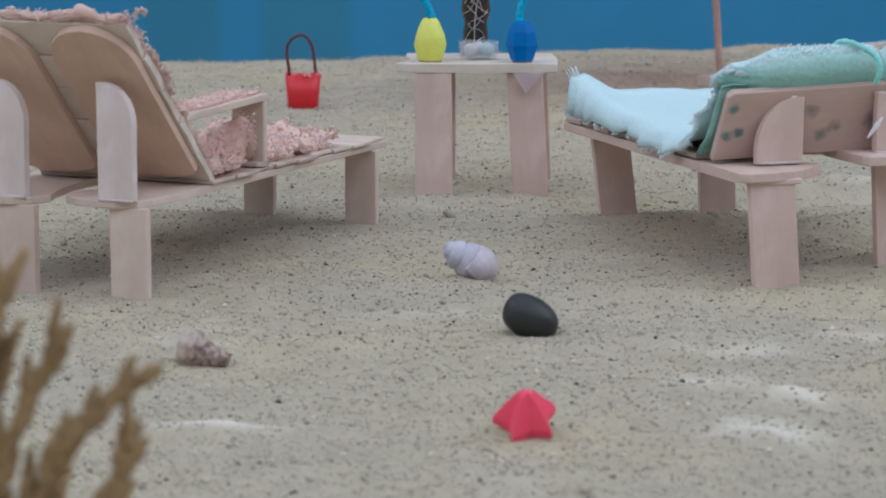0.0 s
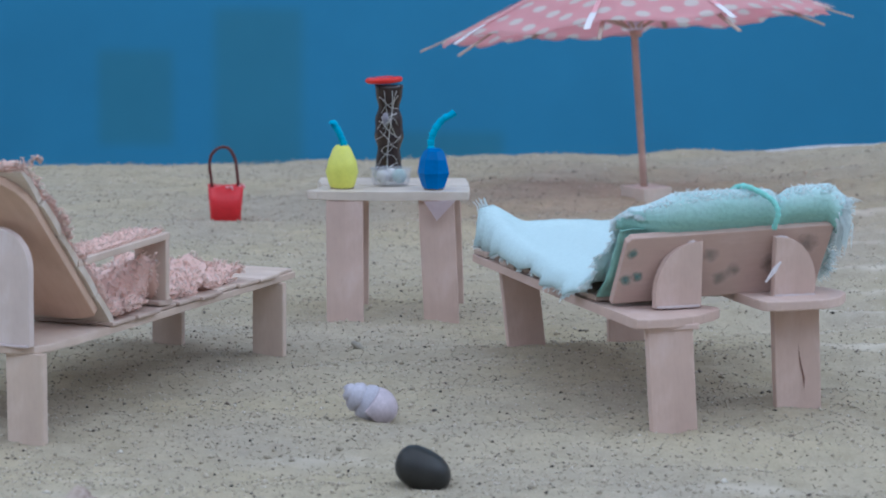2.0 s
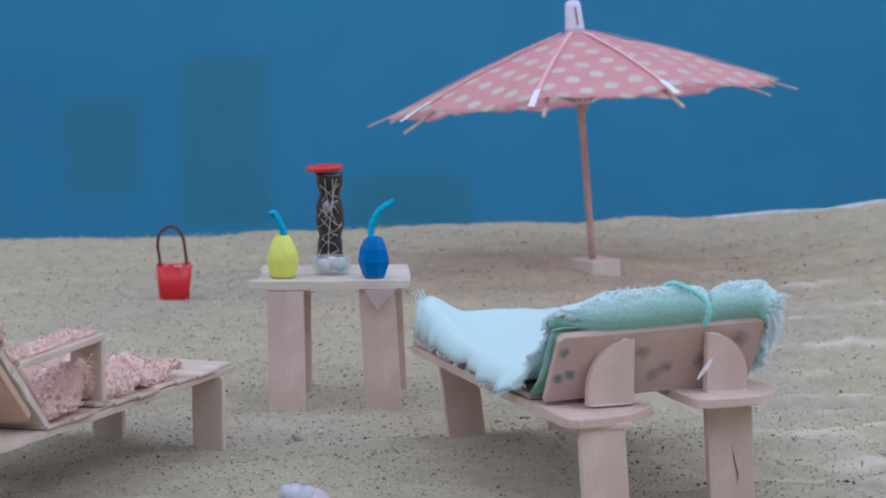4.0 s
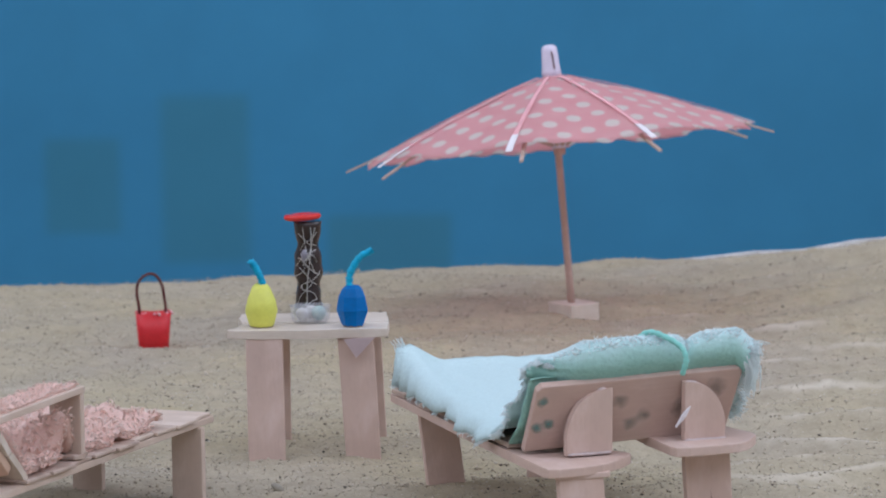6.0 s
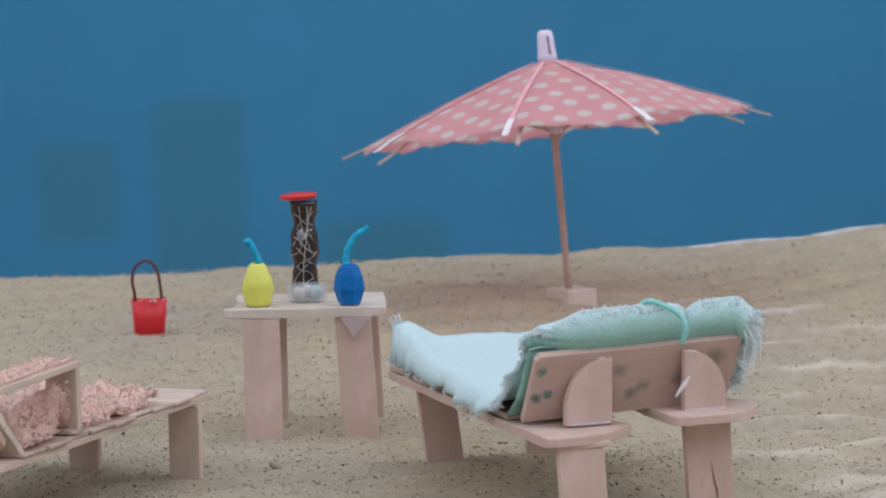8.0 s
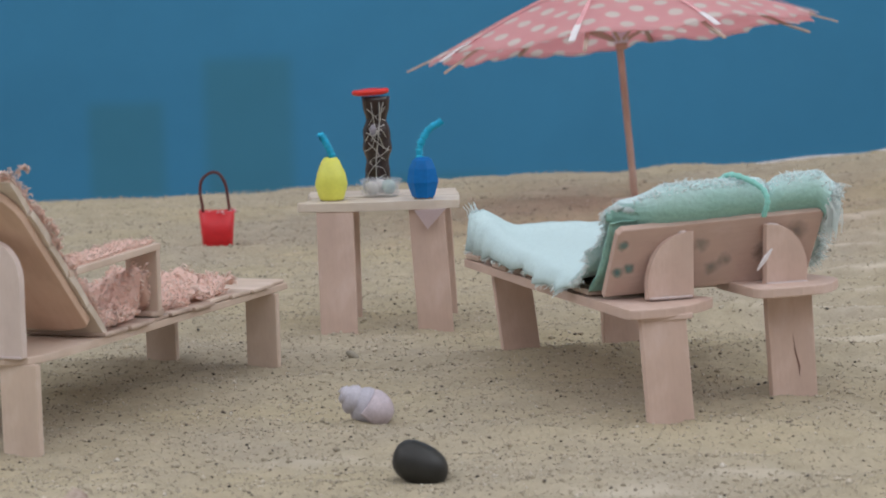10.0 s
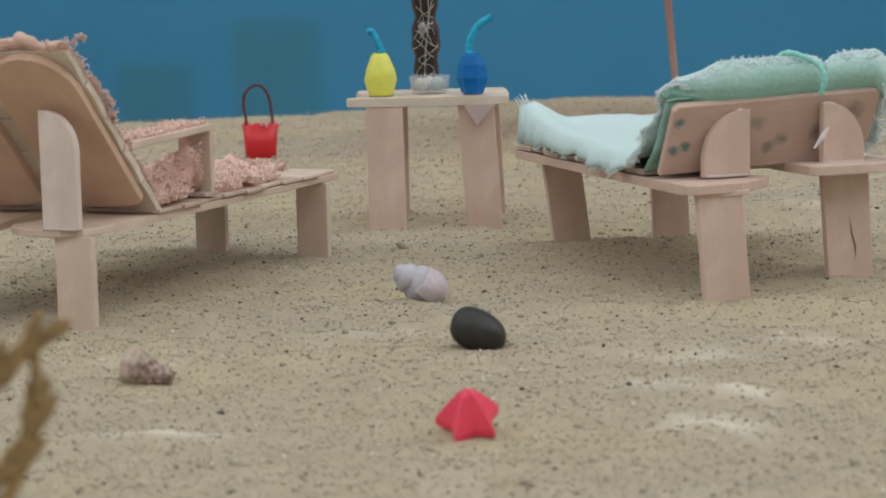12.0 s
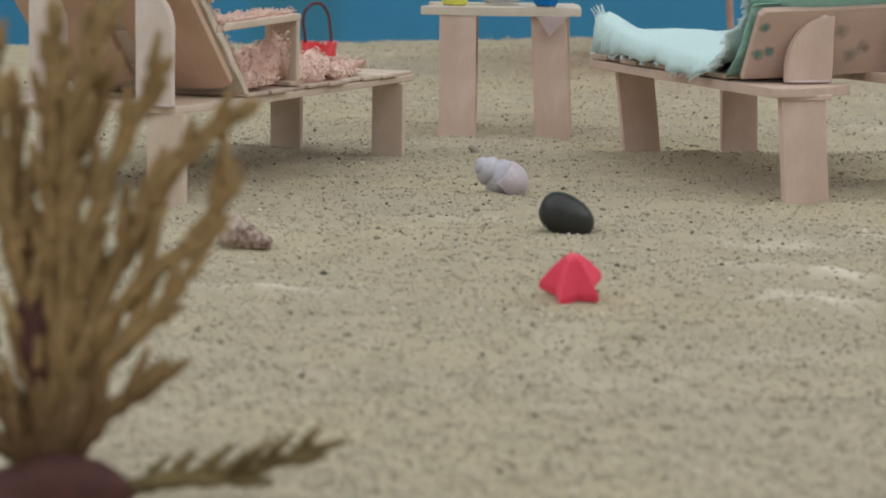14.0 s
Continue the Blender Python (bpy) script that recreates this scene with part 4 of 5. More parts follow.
    curl = smooth_path([back_point(0.0515, 0.93), Vector(back_point(0.0515, 1.0)) + Vector((0.0016, 0, 0.0004)), Vector(back_point(0.0515, 1.0)) + Vector((0.0036, 0, 0.0016)), Vector(back_point(0.0515, 1.0)) + Vector((0.0044, 0, 0.0008))], 5)
    loose += [(Vector(p), Vector((0, 0, 0.4))) for p in curl for _ in range(3)]
    pad("back_cloth", [[back_point(0.004 + 0.0482 * i / 64, j / 50) for j in range(51)] for i in range(65)], 0.0010, 0.0010, 0.55, loose)

    def arm_point(u, f):
        return (-0.0048 + 0.0076 * f, u, 0.0372 + 0.028 * (u - 0.0185) + 0.0005 * noise.noise(Vector((u * 150, f * 4, 9))) + 0.0006 * noise.noise(Vector((u * 620, f * 5, 1))))
    pad("arm_cloth", [[arm_point(0.0150 + 0.0405 * i / 50, j / 12) for j in range(13)] for i in range(51)], -0.0008, 0.00062, 1.1)


def stain_material(name, colour, reach, share):
    """Thin colour that fades out unevenly from the middle of its spot."""
    m, ns, ls, b = material(name, 0.7)
    b.inputs["Base Color"].default_value = (*colour, 1)
    v = coords(ns, ls)
    away = ns.new("ShaderNodeVectorMath"); away.operation = "LENGTH"
    ls.new(v, away.inputs[0])
    info = ns.new("ShaderNodeObjectInfo")
    uneven = ns.new("ShaderNodeTexNoise")
    uneven.noise_dimensions = "4D"
    uneven.inputs["Scale"].default_value, uneven.inputs["Detail"].default_value = 700, 4
    ls.new(v, uneven.inputs["Vector"])
    ls.new(info.outputs["Random"], uneven.inputs["W"])
    edge = ns.new("ShaderNodeMath"); edge.operation = "MULTIPLY_ADD"
    ls.new(uneven.outputs["Fac"], edge.inputs[0]); edge.inputs[1].default_value = -reach * 1.1; ls.new(away.outputs["Value"], edge.inputs[2])
    fade = ns.new("ShaderNodeMapRange")
    ls.new(edge.outputs[0], fade.inputs[0])
    fade.inputs[1].default_value, fade.inputs[2].default_value, fade.inputs[3].default_value, fade.inputs[4].default_value = -reach * 0.5, reach * 0.35, share, 0.0
    clear, mx = ns.new("ShaderNodeBsdfTransparent"), ns.new("ShaderNodeMixShader")
    ls.new(fade.outputs[0], mx.inputs[0]); ls.new(clear.outputs[0], mx.inputs[1]); ls.new(b.outputs[0], mx.inputs[2])
    ls.new(mx.outputs[0], ns["Material Output"].inputs["Surface"])
    return m


STAIN = stain_material("green_paint_stain", (0.16, 0.33, 0.30), 0.0016, 0.55)
FAINT = stain_material("faint_paint_stain", (0.28, 0.31, 0.27), 0.0022, 0.28)
GREYPATCH = stain_material("thin_grey_patch", (0.36, 0.31, 0.27), 0.0032, 0.28)
CRACK = plain_material("crack_in_wood", (0.16, 0.08, 0.06), 0.8, 0.3, 500)


# ---- table and what stands on it ----
TOP = 0.0353


def build_table():
    t = thing("side_table", pose(0.0163, 0.559, 0), "small birch stick table with four legs and plank top", "table")
    for x, y, lean, width in ((-0.0120, -0.0200, 0.3, 0.0100), (0.0124, -0.0180, 3.0, 0.0096), (-0.0112, 0.0085, 0.0, 0.0098), (0.0142, 0.0100, 2.4, 0.0098)):
        m = Matrix.Translation((x, y, TOP - 0.0022)) @ Matrix.Rotation(radians(-lean), 4, "Y") @ axes((0, 0, 0), (0, 0, -1), (-1, 0, 0), (0, 1, 0))
        board(t, "leg", stick_outline(0, TOP - 0.0024 + 0.003, width), 0.0021, m, seed=x * 90 + y * 40)
    planks = ([(-19.6, -14.6), (-21.6, -16.4), (-22.0, -18.4), (-19.4, -19.9), (-14, -20.4), (-8, -20.1), (0, -20.3), (8, -19.7), (15, -19.6), (21.2, -18.8), (21.6, -6.2), (-18.4, -5.8)],
              [(-18.6, -5.5), (21.4, -5.9), (21.2, 4.6), (-20.2, 4.8)], [(-20.0, 5.1), (21.0, 4.9), (20.9, 15.2), (-20.0, 15.0)])
    for i, outline in enumerate(planks):
        board(t, "plank", [(a / 1000, b / 1000) for a, b in outline], 0.0023, across(0, 0, TOP - 0.0023 + 0.0002 * (i == 1)), mat=CREAMWOOD, seed=i * 2.2 + 1)
    bm = tube(bmesh.new(), [(-0.0216, -0.0170, TOP - 0.0012), (-0.0214, -0.0160, TOP - 0.0008), (-0.0206, -0.0150, TOP - 0.0010)], [0.0002, 0.0006, 0.0002], 6)
    part("knot", bm, CRACK, t, "dark knot in the plank end", True)
    s = thing("paper_scrap", pose(0.0297, 0.5380, TOP - 0.0024), "thin white paper triangle hanging from the table edge", "paper")
    bm = slab([(-0.0042, 0.0), (0.0044, 0.0004), (-0.0008, -0.0052)], 0.00015, 0.00003)
    part("sheet", placed(bm, Matrix.Rotation(radians(88), 4, "X")), FILM, s)


def build_drink(name, x, y, colour, sides, profile, straw, label, turn=0.0):
    t = thing(name, pose(x, y, TOP), label, "drink")
    part("cup", wobble(lathe(profile, sides, turn=turn), 0.00015, 300, x * 99), colour, t, "", sides > 10)
    bm = bmesh.new()
    pts = smooth_path(straw, 10)
    tube(bm, pts, [0.00098 + 0.00026 * math.sin(i * 2.4) + 0.0001 * math.sin(i) for i in range(len(pts))], 7)
    part("straw", bm, CYAN, t, "twisted turquoise straw", True)
    part("foot", lathe([(profile[0][0] * 1.12, 0.0), (profile[0][0] * 1.05, 0.0005)], 14), DARKFOOT, t, "dull brown ring at its foot")


DARKFOOT = plain_material("dull_brown", (0.22, 0.17, 0.10), 0.5, 0.4, 600)


def build_table_things():
    build_drink("yellow_drink", 0.0034, 0.5465, YELLOW, 18, [(0.0029, 0.0), (0.0035, 0.0010), (0.00445, 0.0046), (0.0039, 0.0074), (0.0025, 0.0107), (0.0017, 0.0117), (0.0014, 0.0117), (0.0012, 0.0109)],
                [(0.0008, 0, 0.0106), (0.0002, -0.0002, 0.0128), (-0.0006, -0.0002, 0.0146), (-0.0016, -0.0003, 0.0166), (-0.0024, -0.0004, 0.0176), (-0.0027, -0.0004, 0.0172)], "yellow egg-shaped plastic drink with turquoise straw", 0.2)
    build_drink("blue_drink", 0.0281, 0.5450, BLUE, 7, [(0.0024, 0.0), (0.0032, 0.0008), (0.0044, 0.0046), (0.0037, 0.0082), (0.0028, 0.0104), (0.0018, 0.0112), (0.0008, 0.0113)],
                [(-0.0008, 0, 0.0104), (-0.0007, 0, 0.0136), (0.0006, 0, 0.0168), (0.0024, 0, 0.0190), (0.0046, 0, 0.0202), (0.0055, 0, 0.0209)], "blue faceted plastic drink with bent turquoise straw", 0.5)
    t = thing("vase", pose(0.0156, 0.5670, TOP), "dark brown glazed vase wound with silver thread, red lid", "vase")
    prof = []
    for i in range(25):
        f = i / 24
        prof.append((0.0036 + 0.00045 * math.sin(f * 13.5 + 0.6) + 0.0002 * math.sin(f * 31), 0.0266 * f))
    part("body", wobble(lathe(prof, 20), 0.0002, 220, 2), DARKGLASS, t, "", True)
    rnd = random.Random(3)
    runs = [(4.95, 0.0252, 4.60, 0.0004, 0.00016), (4.30, 0.0250, 5.10, 0.0120, 0.00012), (5.35, 0.0246, 4.45, 0.0140, 0.00014)]
    for k in range(6):
        z0 = 0.0006 + 0.0036 * k
        runs.append((3.75 + 0.2 * rnd.random(), z0, 5.1 + 0.5 * rnd.random(), z0 + rnd.uniform(0.0030, 0.0065), rnd.uniform(0.00008, 0.00013)))
        runs.append((5.65 - 0.2 * rnd.random(), z0 + 0.0008, 4.2 - 0.4 * rnd.random(), z0 + rnd.uniform(0.0030, 0.0065), rnd.uniform(0.00008, 0.00013)))
    for k, (a0, z0, a1, z1, thick) in enumerate(runs):
        pts = []
        for i in range(11):
            f = i / 10
            z = min(max(z0 + (z1 - z0) * f + 0.0006 * math.sin(f * 6 + k), 0.0006), 0.0252)
            a = a0 + (a1 - a0) * f + 0.10 * math.sin(f * 7 + 2 * k)
            r = 0.0038 + 0.00045 * math.sin(z / 0.0258 * 13.5 + 0.6) + 0.0002 * math.sin(z / 0.0258 * 31)
            pts.append((r * math.cos(a), r * math.sin(a), z))
        part("thread", tube(bmesh.new(), pts, thick, 4), SILVER, t, "thin silver thread")
    lid = lathe([(0.0005, 0.0262), (0.0044, 0.0260), (0.0051, 0.0264), (0.0053, 0.0270), (0.0048, 0.0276), (0.0030, 0.0277), (0.0020, 0.0273), (0.0006, 0.0274)], 28)
    part("lid", placed(lid, pose(0, 0, 0.0011, 0, -3, 0)), REDGLOSS, t, "glossy red disc", True)
    # small grey lump stands in for the highlight on the glaze
    part("glint", wobble(placed(lathe([(0.0002, -0.0022), (0.0009, -0.0010), (0.0011, 0.0006), (0.0004, 0.0020)], 10), pose(-0.0009, -0.0032, 0.0172)), 0.0003, 400), GLINT, t, "pale grey lump painted as a highlight on the glaze", True)
    b = thing("bowl", pose(0.0164, 0.5530, TOP), "clear plastic bowl with two pearls in it", "bowl")
    bm = lathe([(0.0003, 0.0003), (0.0046, 0.0003), (0.0052, 0.0012), (0.0055, 0.0042), (0.0059, 0.0049), (0.0055, 0.0050), (0.0051, 0.0042), (0.0048, 0.0015), (0.0042, 0.0009), (0.0003, 0.0008)], 24)
    part("dish", bm, GLASS, b, "", True)
    for x, y, r, mat, lab in ((-0.0022, -0.0012, 0.0019, PEARL, "white pearl in the bowl"), (0.0023, -0.0007, 0.0020, PEARLG, "pale green pearl in the bowl"), (0.0001, 0.0026, 0.0019, PEARL, "white pearl in the bowl")):
        bm = bmesh.new()
        bmesh.ops.create_uvsphere(bm, u_segments=16, v_segments=10, radius=r)
        p = part("pearl", wobble(placed(bm, pose(0.0164 + x, 0.5530 + y, TOP + 0.0008 + r)), r * 0.1, 300, x * 900), mat, None, "", True)
        tagged(p, lab, "pearl", "pearls in the bowl")


# ---- bucket and parasol ----
def build_bucket():
    z = ground_z(-0.0445, 0.745)
    t = thing("bucket", pose(-0.0445, 0.745, z - 0.0030, 0, 0, 8) @ Matrix.Scale(1.037, 4), "red card bucket with dark wire handle standing in sand", "bucket")
    bm = bmesh.new()
    rings = []
    for zz, w, d in ((0.0, 0.0047, 0.0036), (0.008, 0.0053, 0.0041), (0.0160, 0.0060, 0.0046), (0.0160, 0.0056, 0.0042), (0.004, 0.0048, 0.0037)):
        rings.append([bm.verts.new((w * math.copysign(abs(math.cos(a)) ** 0.6, math.cos(a)), d * math.copysign(abs(math.sin(a)) ** 0.6, math.sin(a)), zz + (0.0003 * math.sin(3 * a) if zz > 0.01 else 0))) for a in (2 * math.pi * i / 28 for i in range(28))])
    for a, b in zip(rings, rings[1:]):
        for i in range(28):
            bm.faces.new((a[i], a[(i + 1) % 28], b[(i + 1) % 28], b[i]))
    bm.faces.new(rings[0][::-1])
    bm.faces.new(rings[-1])
    part("pail", wobble(bm, 0.0002, 150), RED, t, "", True)
    pts = smooth_path([(x / 1000, 0, (z + 3.1) / 1000) for x, z in ((-4.7, 10), (-4.7, 15), (-5.3, 19), (-4.6, 23.2), (-1.8, 25.6), (1.2, 25.2), (3.2, 21.8), (3.8, 17.8), (4.2, 14), (4.3, 10))], 6)
    part("handle", tube(bmesh.new(), pts, 0.00052, 7), WIRE, t, "dark brown wire handle", True)
    bm = bmesh.new()
    rnd = random.Random(2)
    for k in range(12):
        a = rnd.uniform(-2.3, 0.2)
        q = Vector((0.0058 * math.cos(a), 0.0045 * math.sin(a), 0.0159))
        tube(bm, [q, q + Vector((rnd.uniform(-0.0008, 0.0008), -0.0003, rnd.uniform(-0.001, 0.0006)))], [0.0005, 0.0003], 5)
    part("torn_rim", bm, STRIP, t, "torn pink paper at the rim", True)


def build_parasol():
    base = Vector((0.1054, 0.7890, 0.0048))
    t = thing("parasol", Matrix.Translation(base), "pink paper parasol with white dots on a wooden pole", "parasol")
    bm = bmesh.new()
    bmesh.ops.create_cube(bm, size=1)
    for v in bm.verts:
        v.co = Vector((v.co.x * 0.0134, v.co.y * 0.0134, v.co.z * 0.0086))
    bmesh.ops.bevel(bm, geom=bm.edges[:], offset=0.0004, segments=2, profile=0.5, affect="EDGES")
    part("foot", placed(wobble(bm, 0.0003, 150), pose(0.0003, 0, 0, 0, 0, 34)), CREAMWOOD, t, "small pale wood block sunk in sand")
    hub = Vector((0.0981, 0.7880, 0.0932)) - base
    foot = Vector((-0.0006, 0, 0.0040))
    part("pole", tube(bmesh.new(), [foot + (hub - foot) * (i / 8) for i in range(9)], 0.00132, 12), DOWEL, t, "reddish brown dowel", True)
    ez = Vector((-0.090, 0.088, 1)).normalized()
    ex = Vector((1, 0, 0.090)).normalized()
    ey = ez.cross(ex)
    m = axes(hub, ex, ey, ez)
    radius, drop = 0.0698, 0.0250

    def roof(r, a):
        between = 0.5 - 0.5 * math.cos(8 * (a - radians(31)))
        return -drop * (0.76 * (r / radius) + 0.24 * (r / radius) ** 2) - 0.0026 * between * (r / radius) ** 2
    bm = bmesh.new()
    n, rad = 160, 18
    rings = []
    for k in range(1, rad + 1):
        ring = []
        for i in range(n):
            a = 2 * math.pi * i / n
            r = radius * k / rad
            if k == rad:
                r += 0.0007 * math.sin(26 * a) + 0.0012 * noise.noise(Vector((a * 11, 0, 0))) + 0.0005 * math.sin(a * 53)
                r -= 0.0006 * (0.5 - 0.5 * math.cos(8 * (a - radians(31))))
            z = roof(r, a) + 0.0005 * noise.noise(Vector((math.cos(a) * r * 90, math.sin(a) * r * 90, 0)))
            ring.append(bm.verts.new((r * math.cos(a), r * math.sin(a), z)))
        rings.append(ring)
    top = bm.verts.new((0, 0, 0))
    for i in range(n):
        bm.faces.new((top, rings[0][i], rings[0][(i + 1) % n]))
    for a, b in zip(rings, rings[1:]):
        for i in range(n):
            bm.faces.new((a[i], b[i], b[(i + 1) % n], a[(i + 1) % n]))
    bm.normal_update()
    bmesh.ops.solidify(bm, geom=bm.faces[:], thickness=0.00025)
    canopy = part("canopy", bm, PAPER, t, "pink paper canopy with white dots and frayed rim", True)
    canopy.matrix_local = m
    for i in range(8):
        a = radians((23, 76, 121, 167, 211, 253.5, 292, 346)[i])
        out = Vector((math.cos(a), math.sin(a), 0))
        side = Vector((-math.sin(a), math.cos(a), 0))
        lon = radius + (0.0090, -0.0015, -0.0015, 0.0105, 0.0082, 0.0058, 0.0068, 0.0085)[i]
        bm = bmesh.new()
        rows = []
        off, sag = ((0, 0), (0, 0), (0, 0), (0, -0.0022), (3, 0.0030), (3.0, 0.0030), (0.6, 0.0030), (-2, 0.0004))[i]
        for k in range(9):
            r = 0.004 + (lon - 0.004) * k / 8
            turned = a + radians(off) * k / 8
            out, side = Vector((math.cos(turned), math.sin(turned), 0)), Vector((-math.sin(turned), math.cos(turned), 0))
            c = out * r + Vector((0, 0, roof(min(r, radius), a) - (max(r - radius, 0)) * 0.38 - 0.0007 - sag * (k / 8) ** 2))
            rows.append([bm.verts.new(c + side * s * (0.0010 - 0.00004 * k) + Vector((0, 0, h))) for s, h in ((-1, 0), (1, 0), (1, -0.0007), (-1, -0.0007))])
        for p, q in zip(rows, rows[1:]):
            for s in range(4):
                bm.faces.new((p[s], p[(s + 1) % 4], q[(s + 1) % 4], q[s]))
        bm.faces.new(rows[0][::-1]); bm.faces.new(rows[-1])
        part("rib", placed(bm, m), RIB, t)
        out, side = Vector((math.cos(a), math.sin(a), 0)), Vector((-math.sin(a), math.cos(a), 0))
        for nm, r0, r1, mat, lab in (("paper_strip", 0.006, radius - 0.006, STRIP, "pink paper strip over the rib"), ("strip_end", radius - 0.0060, radius + (0.0020, 0.0, 0.0, 0.0020, 0.0068, 0.0060, 0.0048, 0.0020)[i], TIPW, "white paper end of the strip")):
            bm = bmesh.new()
            rows = []
            for k in range(9):
                r = r0 + (r1 - r0) * k / 8
                c = out * r + Vector((0, 0, roof(min(r, radius), a) - (max(r - radius, 0)) * 0.5 + 0.00035))
                wd = 0.00120 if nm == "strip_end" else 0.00085
                rows.append([bm.verts.new(c + side * s * wd + Vector((0, 0, h))) for s, h in ((-1, 0.0002), (1, 0.0002), (1, 0), (-1, 0))])
            for p, q in zip(rows, rows[1:]):
                for s in range(4):
                    bm.faces.new((p[s], p[(s + 1) % 4], q[(s + 1) % 4], q[s]))
            bm.faces.new(rows[0][::-1]); bm.faces.new(rows[-1])
            part(nm, placed(bm, m), mat, t, lab)
        st = out * 0.034 + Vector((0, 0, roof(0.034, a) - 0.0012))
        part("strut", placed(tube(bmesh.new(), [st, (st + out * 0.0024 + Vector((0, 0, -0.0262))) / 2, out * 0.0024 + Vector((0, 0, -0.0262))], 0.0006, 5), m), RIB, t)
    part("collar", placed(lathe([(0.0022, -0.0274), (0.0028, -0.0271), (0.0029, -0.0200), (0.0021, -0.0195)], 16), m), LILAC, t, "grey lilac paper collar", True)
    part("ring", placed(lathe([(0.0014, -0.0298), (0.0021, -0.0296), (0.0022, -0.0275), (0.0014, -0.0272)], 16), m), DOWEL, t, "wooden ring under the collar", True)
    cap = lathe([(0.0036, -0.0014), (0.0035, 0.0008), (0.0032, 0.0030), (0.0029, 0.0082), (0.0026, 0.0096), (0.0016, 0.0103), (0.0006, 0.0104)], 18)
    part("finial", placed(wobble(cap, 0.0002, 300), m), LILAC, t, "rolled lilac paper finial", True)
    bm = bmesh.new()
    tube(bm, [(0.0010, -0.0034, 0.0012), (0.0008, -0.0031, 0.0045), (0.0006, -0.0029, 0.0078)], 0.0003, 5)
    part("finial_seam", placed(bm, m), WIRE, t, "dark seam in the rolled paper")


# ---- shells, stone, star ----
def build_beach_finds():
    # whelk: a blunt whorled spire grown into a round body whorl with a straight lip
    z = ground_z(0.0150, 0.4135)
    bm = bmesh.new()
    bmesh.ops.create_uvsphere(bm, u_segments=40, v_segments=26, radius=1)
    for v in bm.verts:
        v.co = Vector((v.co.x * 0.0045, v.co.y * 0.0046, v.co.z * 0.0043))
    for cut_way, depth in ((Vector((-0.80, -0.10, 0.58)), 0.0021), (Vector((-0.66, -0.30, -0.68)), 0.0030)):
        cut_way.normalize()
        cut = bmesh.ops.bisect_plane(bm, geom=bm.verts[:] + bm.edges[:] + bm.faces[:], plane_co=cut_way * depth, plane_no=cut_way, clear_outer=True)
        bmesh.ops.edgeloop_fill(bm, edges=[e for e in cut["geom_cut"] if isinstance(e, bmesh.types.BMEdge)])
    bmesh.ops.bevel(bm, geom=[e for e in bm.edges if e.calc_face_angle(0) > 0.5], offset=0.00022, segments=2, profile=0.5, affect="EDGES", clamp_overlap=True)
    s = thing("shell", pose(0.0161, 0.4105, z + 0.0034), "pale lilac whelk shell lying half sunk in sand", "shell")
    part("body_whorl", wobble(bm, 0.0003, 240), SHELLW, s, "", True)
    spire = lathe([(0.0026, -0.0016), (0.0037, 0.0000), (0.0041, 0.0012), (0.0040, 0.0022), (0.0036, 0.0031), (0.0031, 0.0036), (0.0030, 0.0038), (0.0033, 0.0042), (0.0033, 0.0048), (0.0028, 0.0057), (0.0021, 0.0062), (0.0019, 0.0064), (0.0020, 0.0067), (0.0014, 0.0074), (0.0002, 0.0077)], 40)
    for v in spire.verts:
        v.co.z += 0.00040 * math.atan2(v.co.y, v.co.x) / math.pi
    spire.transform(Vector((-0.85, -0.16, 0.50)).to_track_quat("Z", "Y").to_matrix().to_4x4())
    spire.transform(Matrix.Translation((-0.0006, 0.0012, -0.0001)))
    part("spire", wobble(spire, 0.0003, 240, 3), SHELLG, s, "bluish grey whorled spire", True)
    # small mottled shell: a blunt tapering turret
    z = ground_z(-0.0335, 0.318)
    prof = [(0.0004, 0.0), (0.0025, 0.0001), (0.0035, 0.0008), (0.0036, 0.0021), (0.0030, 0.0033), (0.0024, 0.0037), (0.0025, 0.0043), (0.0023, 0.0053), (0.0020, 0.0057), (0.0020, 0.0063), (0.0017, 0.0072), (0.0014, 0.0076), (0.0014, 0.0082), (0.0010, 0.0088), (0.0003, 0.0090)]
    bm = lathe(prof, 30)
    for v in bm.verts:
        a = math.atan2(v.co.y, v.co.x)
        k = 1 + 0.05 * math.sin(9 * a + 500 * v.co.z)
        v.co.x, v.co.y = v.co.x * k, v.co.y * k
    s = part("shell", wobble(bm, 0.00025, 420), SHELLB, None, "", True)
    s.matrix_world = pose(-0.0384, 0.3190, z + 0.0032) @ Matrix.Rotation(radians(-14), 4, "Z") @ Matrix.Rotation(radians(104), 4, "Y") @ Matrix.Diagonal((1.02, 1.0, 1.10, 1))
    tagged(s, "small mottled brown turret shell lying on sand", "shell")
    # black pebble
    z = ground_z(0.0262, 0.352)
    bm = bmesh.new()
    bmesh.ops.create_uvsphere(bm, u_segments=40, v_segments=26, radius=1)
    for v in bm.verts:
        x, y, zz = [math.copysign(abs(c) ** 0.86, c) for c in v.co]
        v.co = Vector((x * 0.0056 * (1 + 0.04 * x), y * 0.0046, zz * (0.0039 if zz > 0 else 0.0040) * (1 - 0.06 * x)))
    s = part("stone", placed(wobble(bm, 0.0003, 130), pose(0, 0, 0, 0, 23, 0)), STONE, None, "", True)
    s.matrix_world = pose(0.0262, 0.3490, z + 0.0035)
    tagged(s, "smooth black oval pebble half sunk in sand", "stone")
    # star-shaped sand mould: five arms with flat valleys
    z = ground_z(0.0233, 0.250)
    bm = bmesh.new()
    rings = []
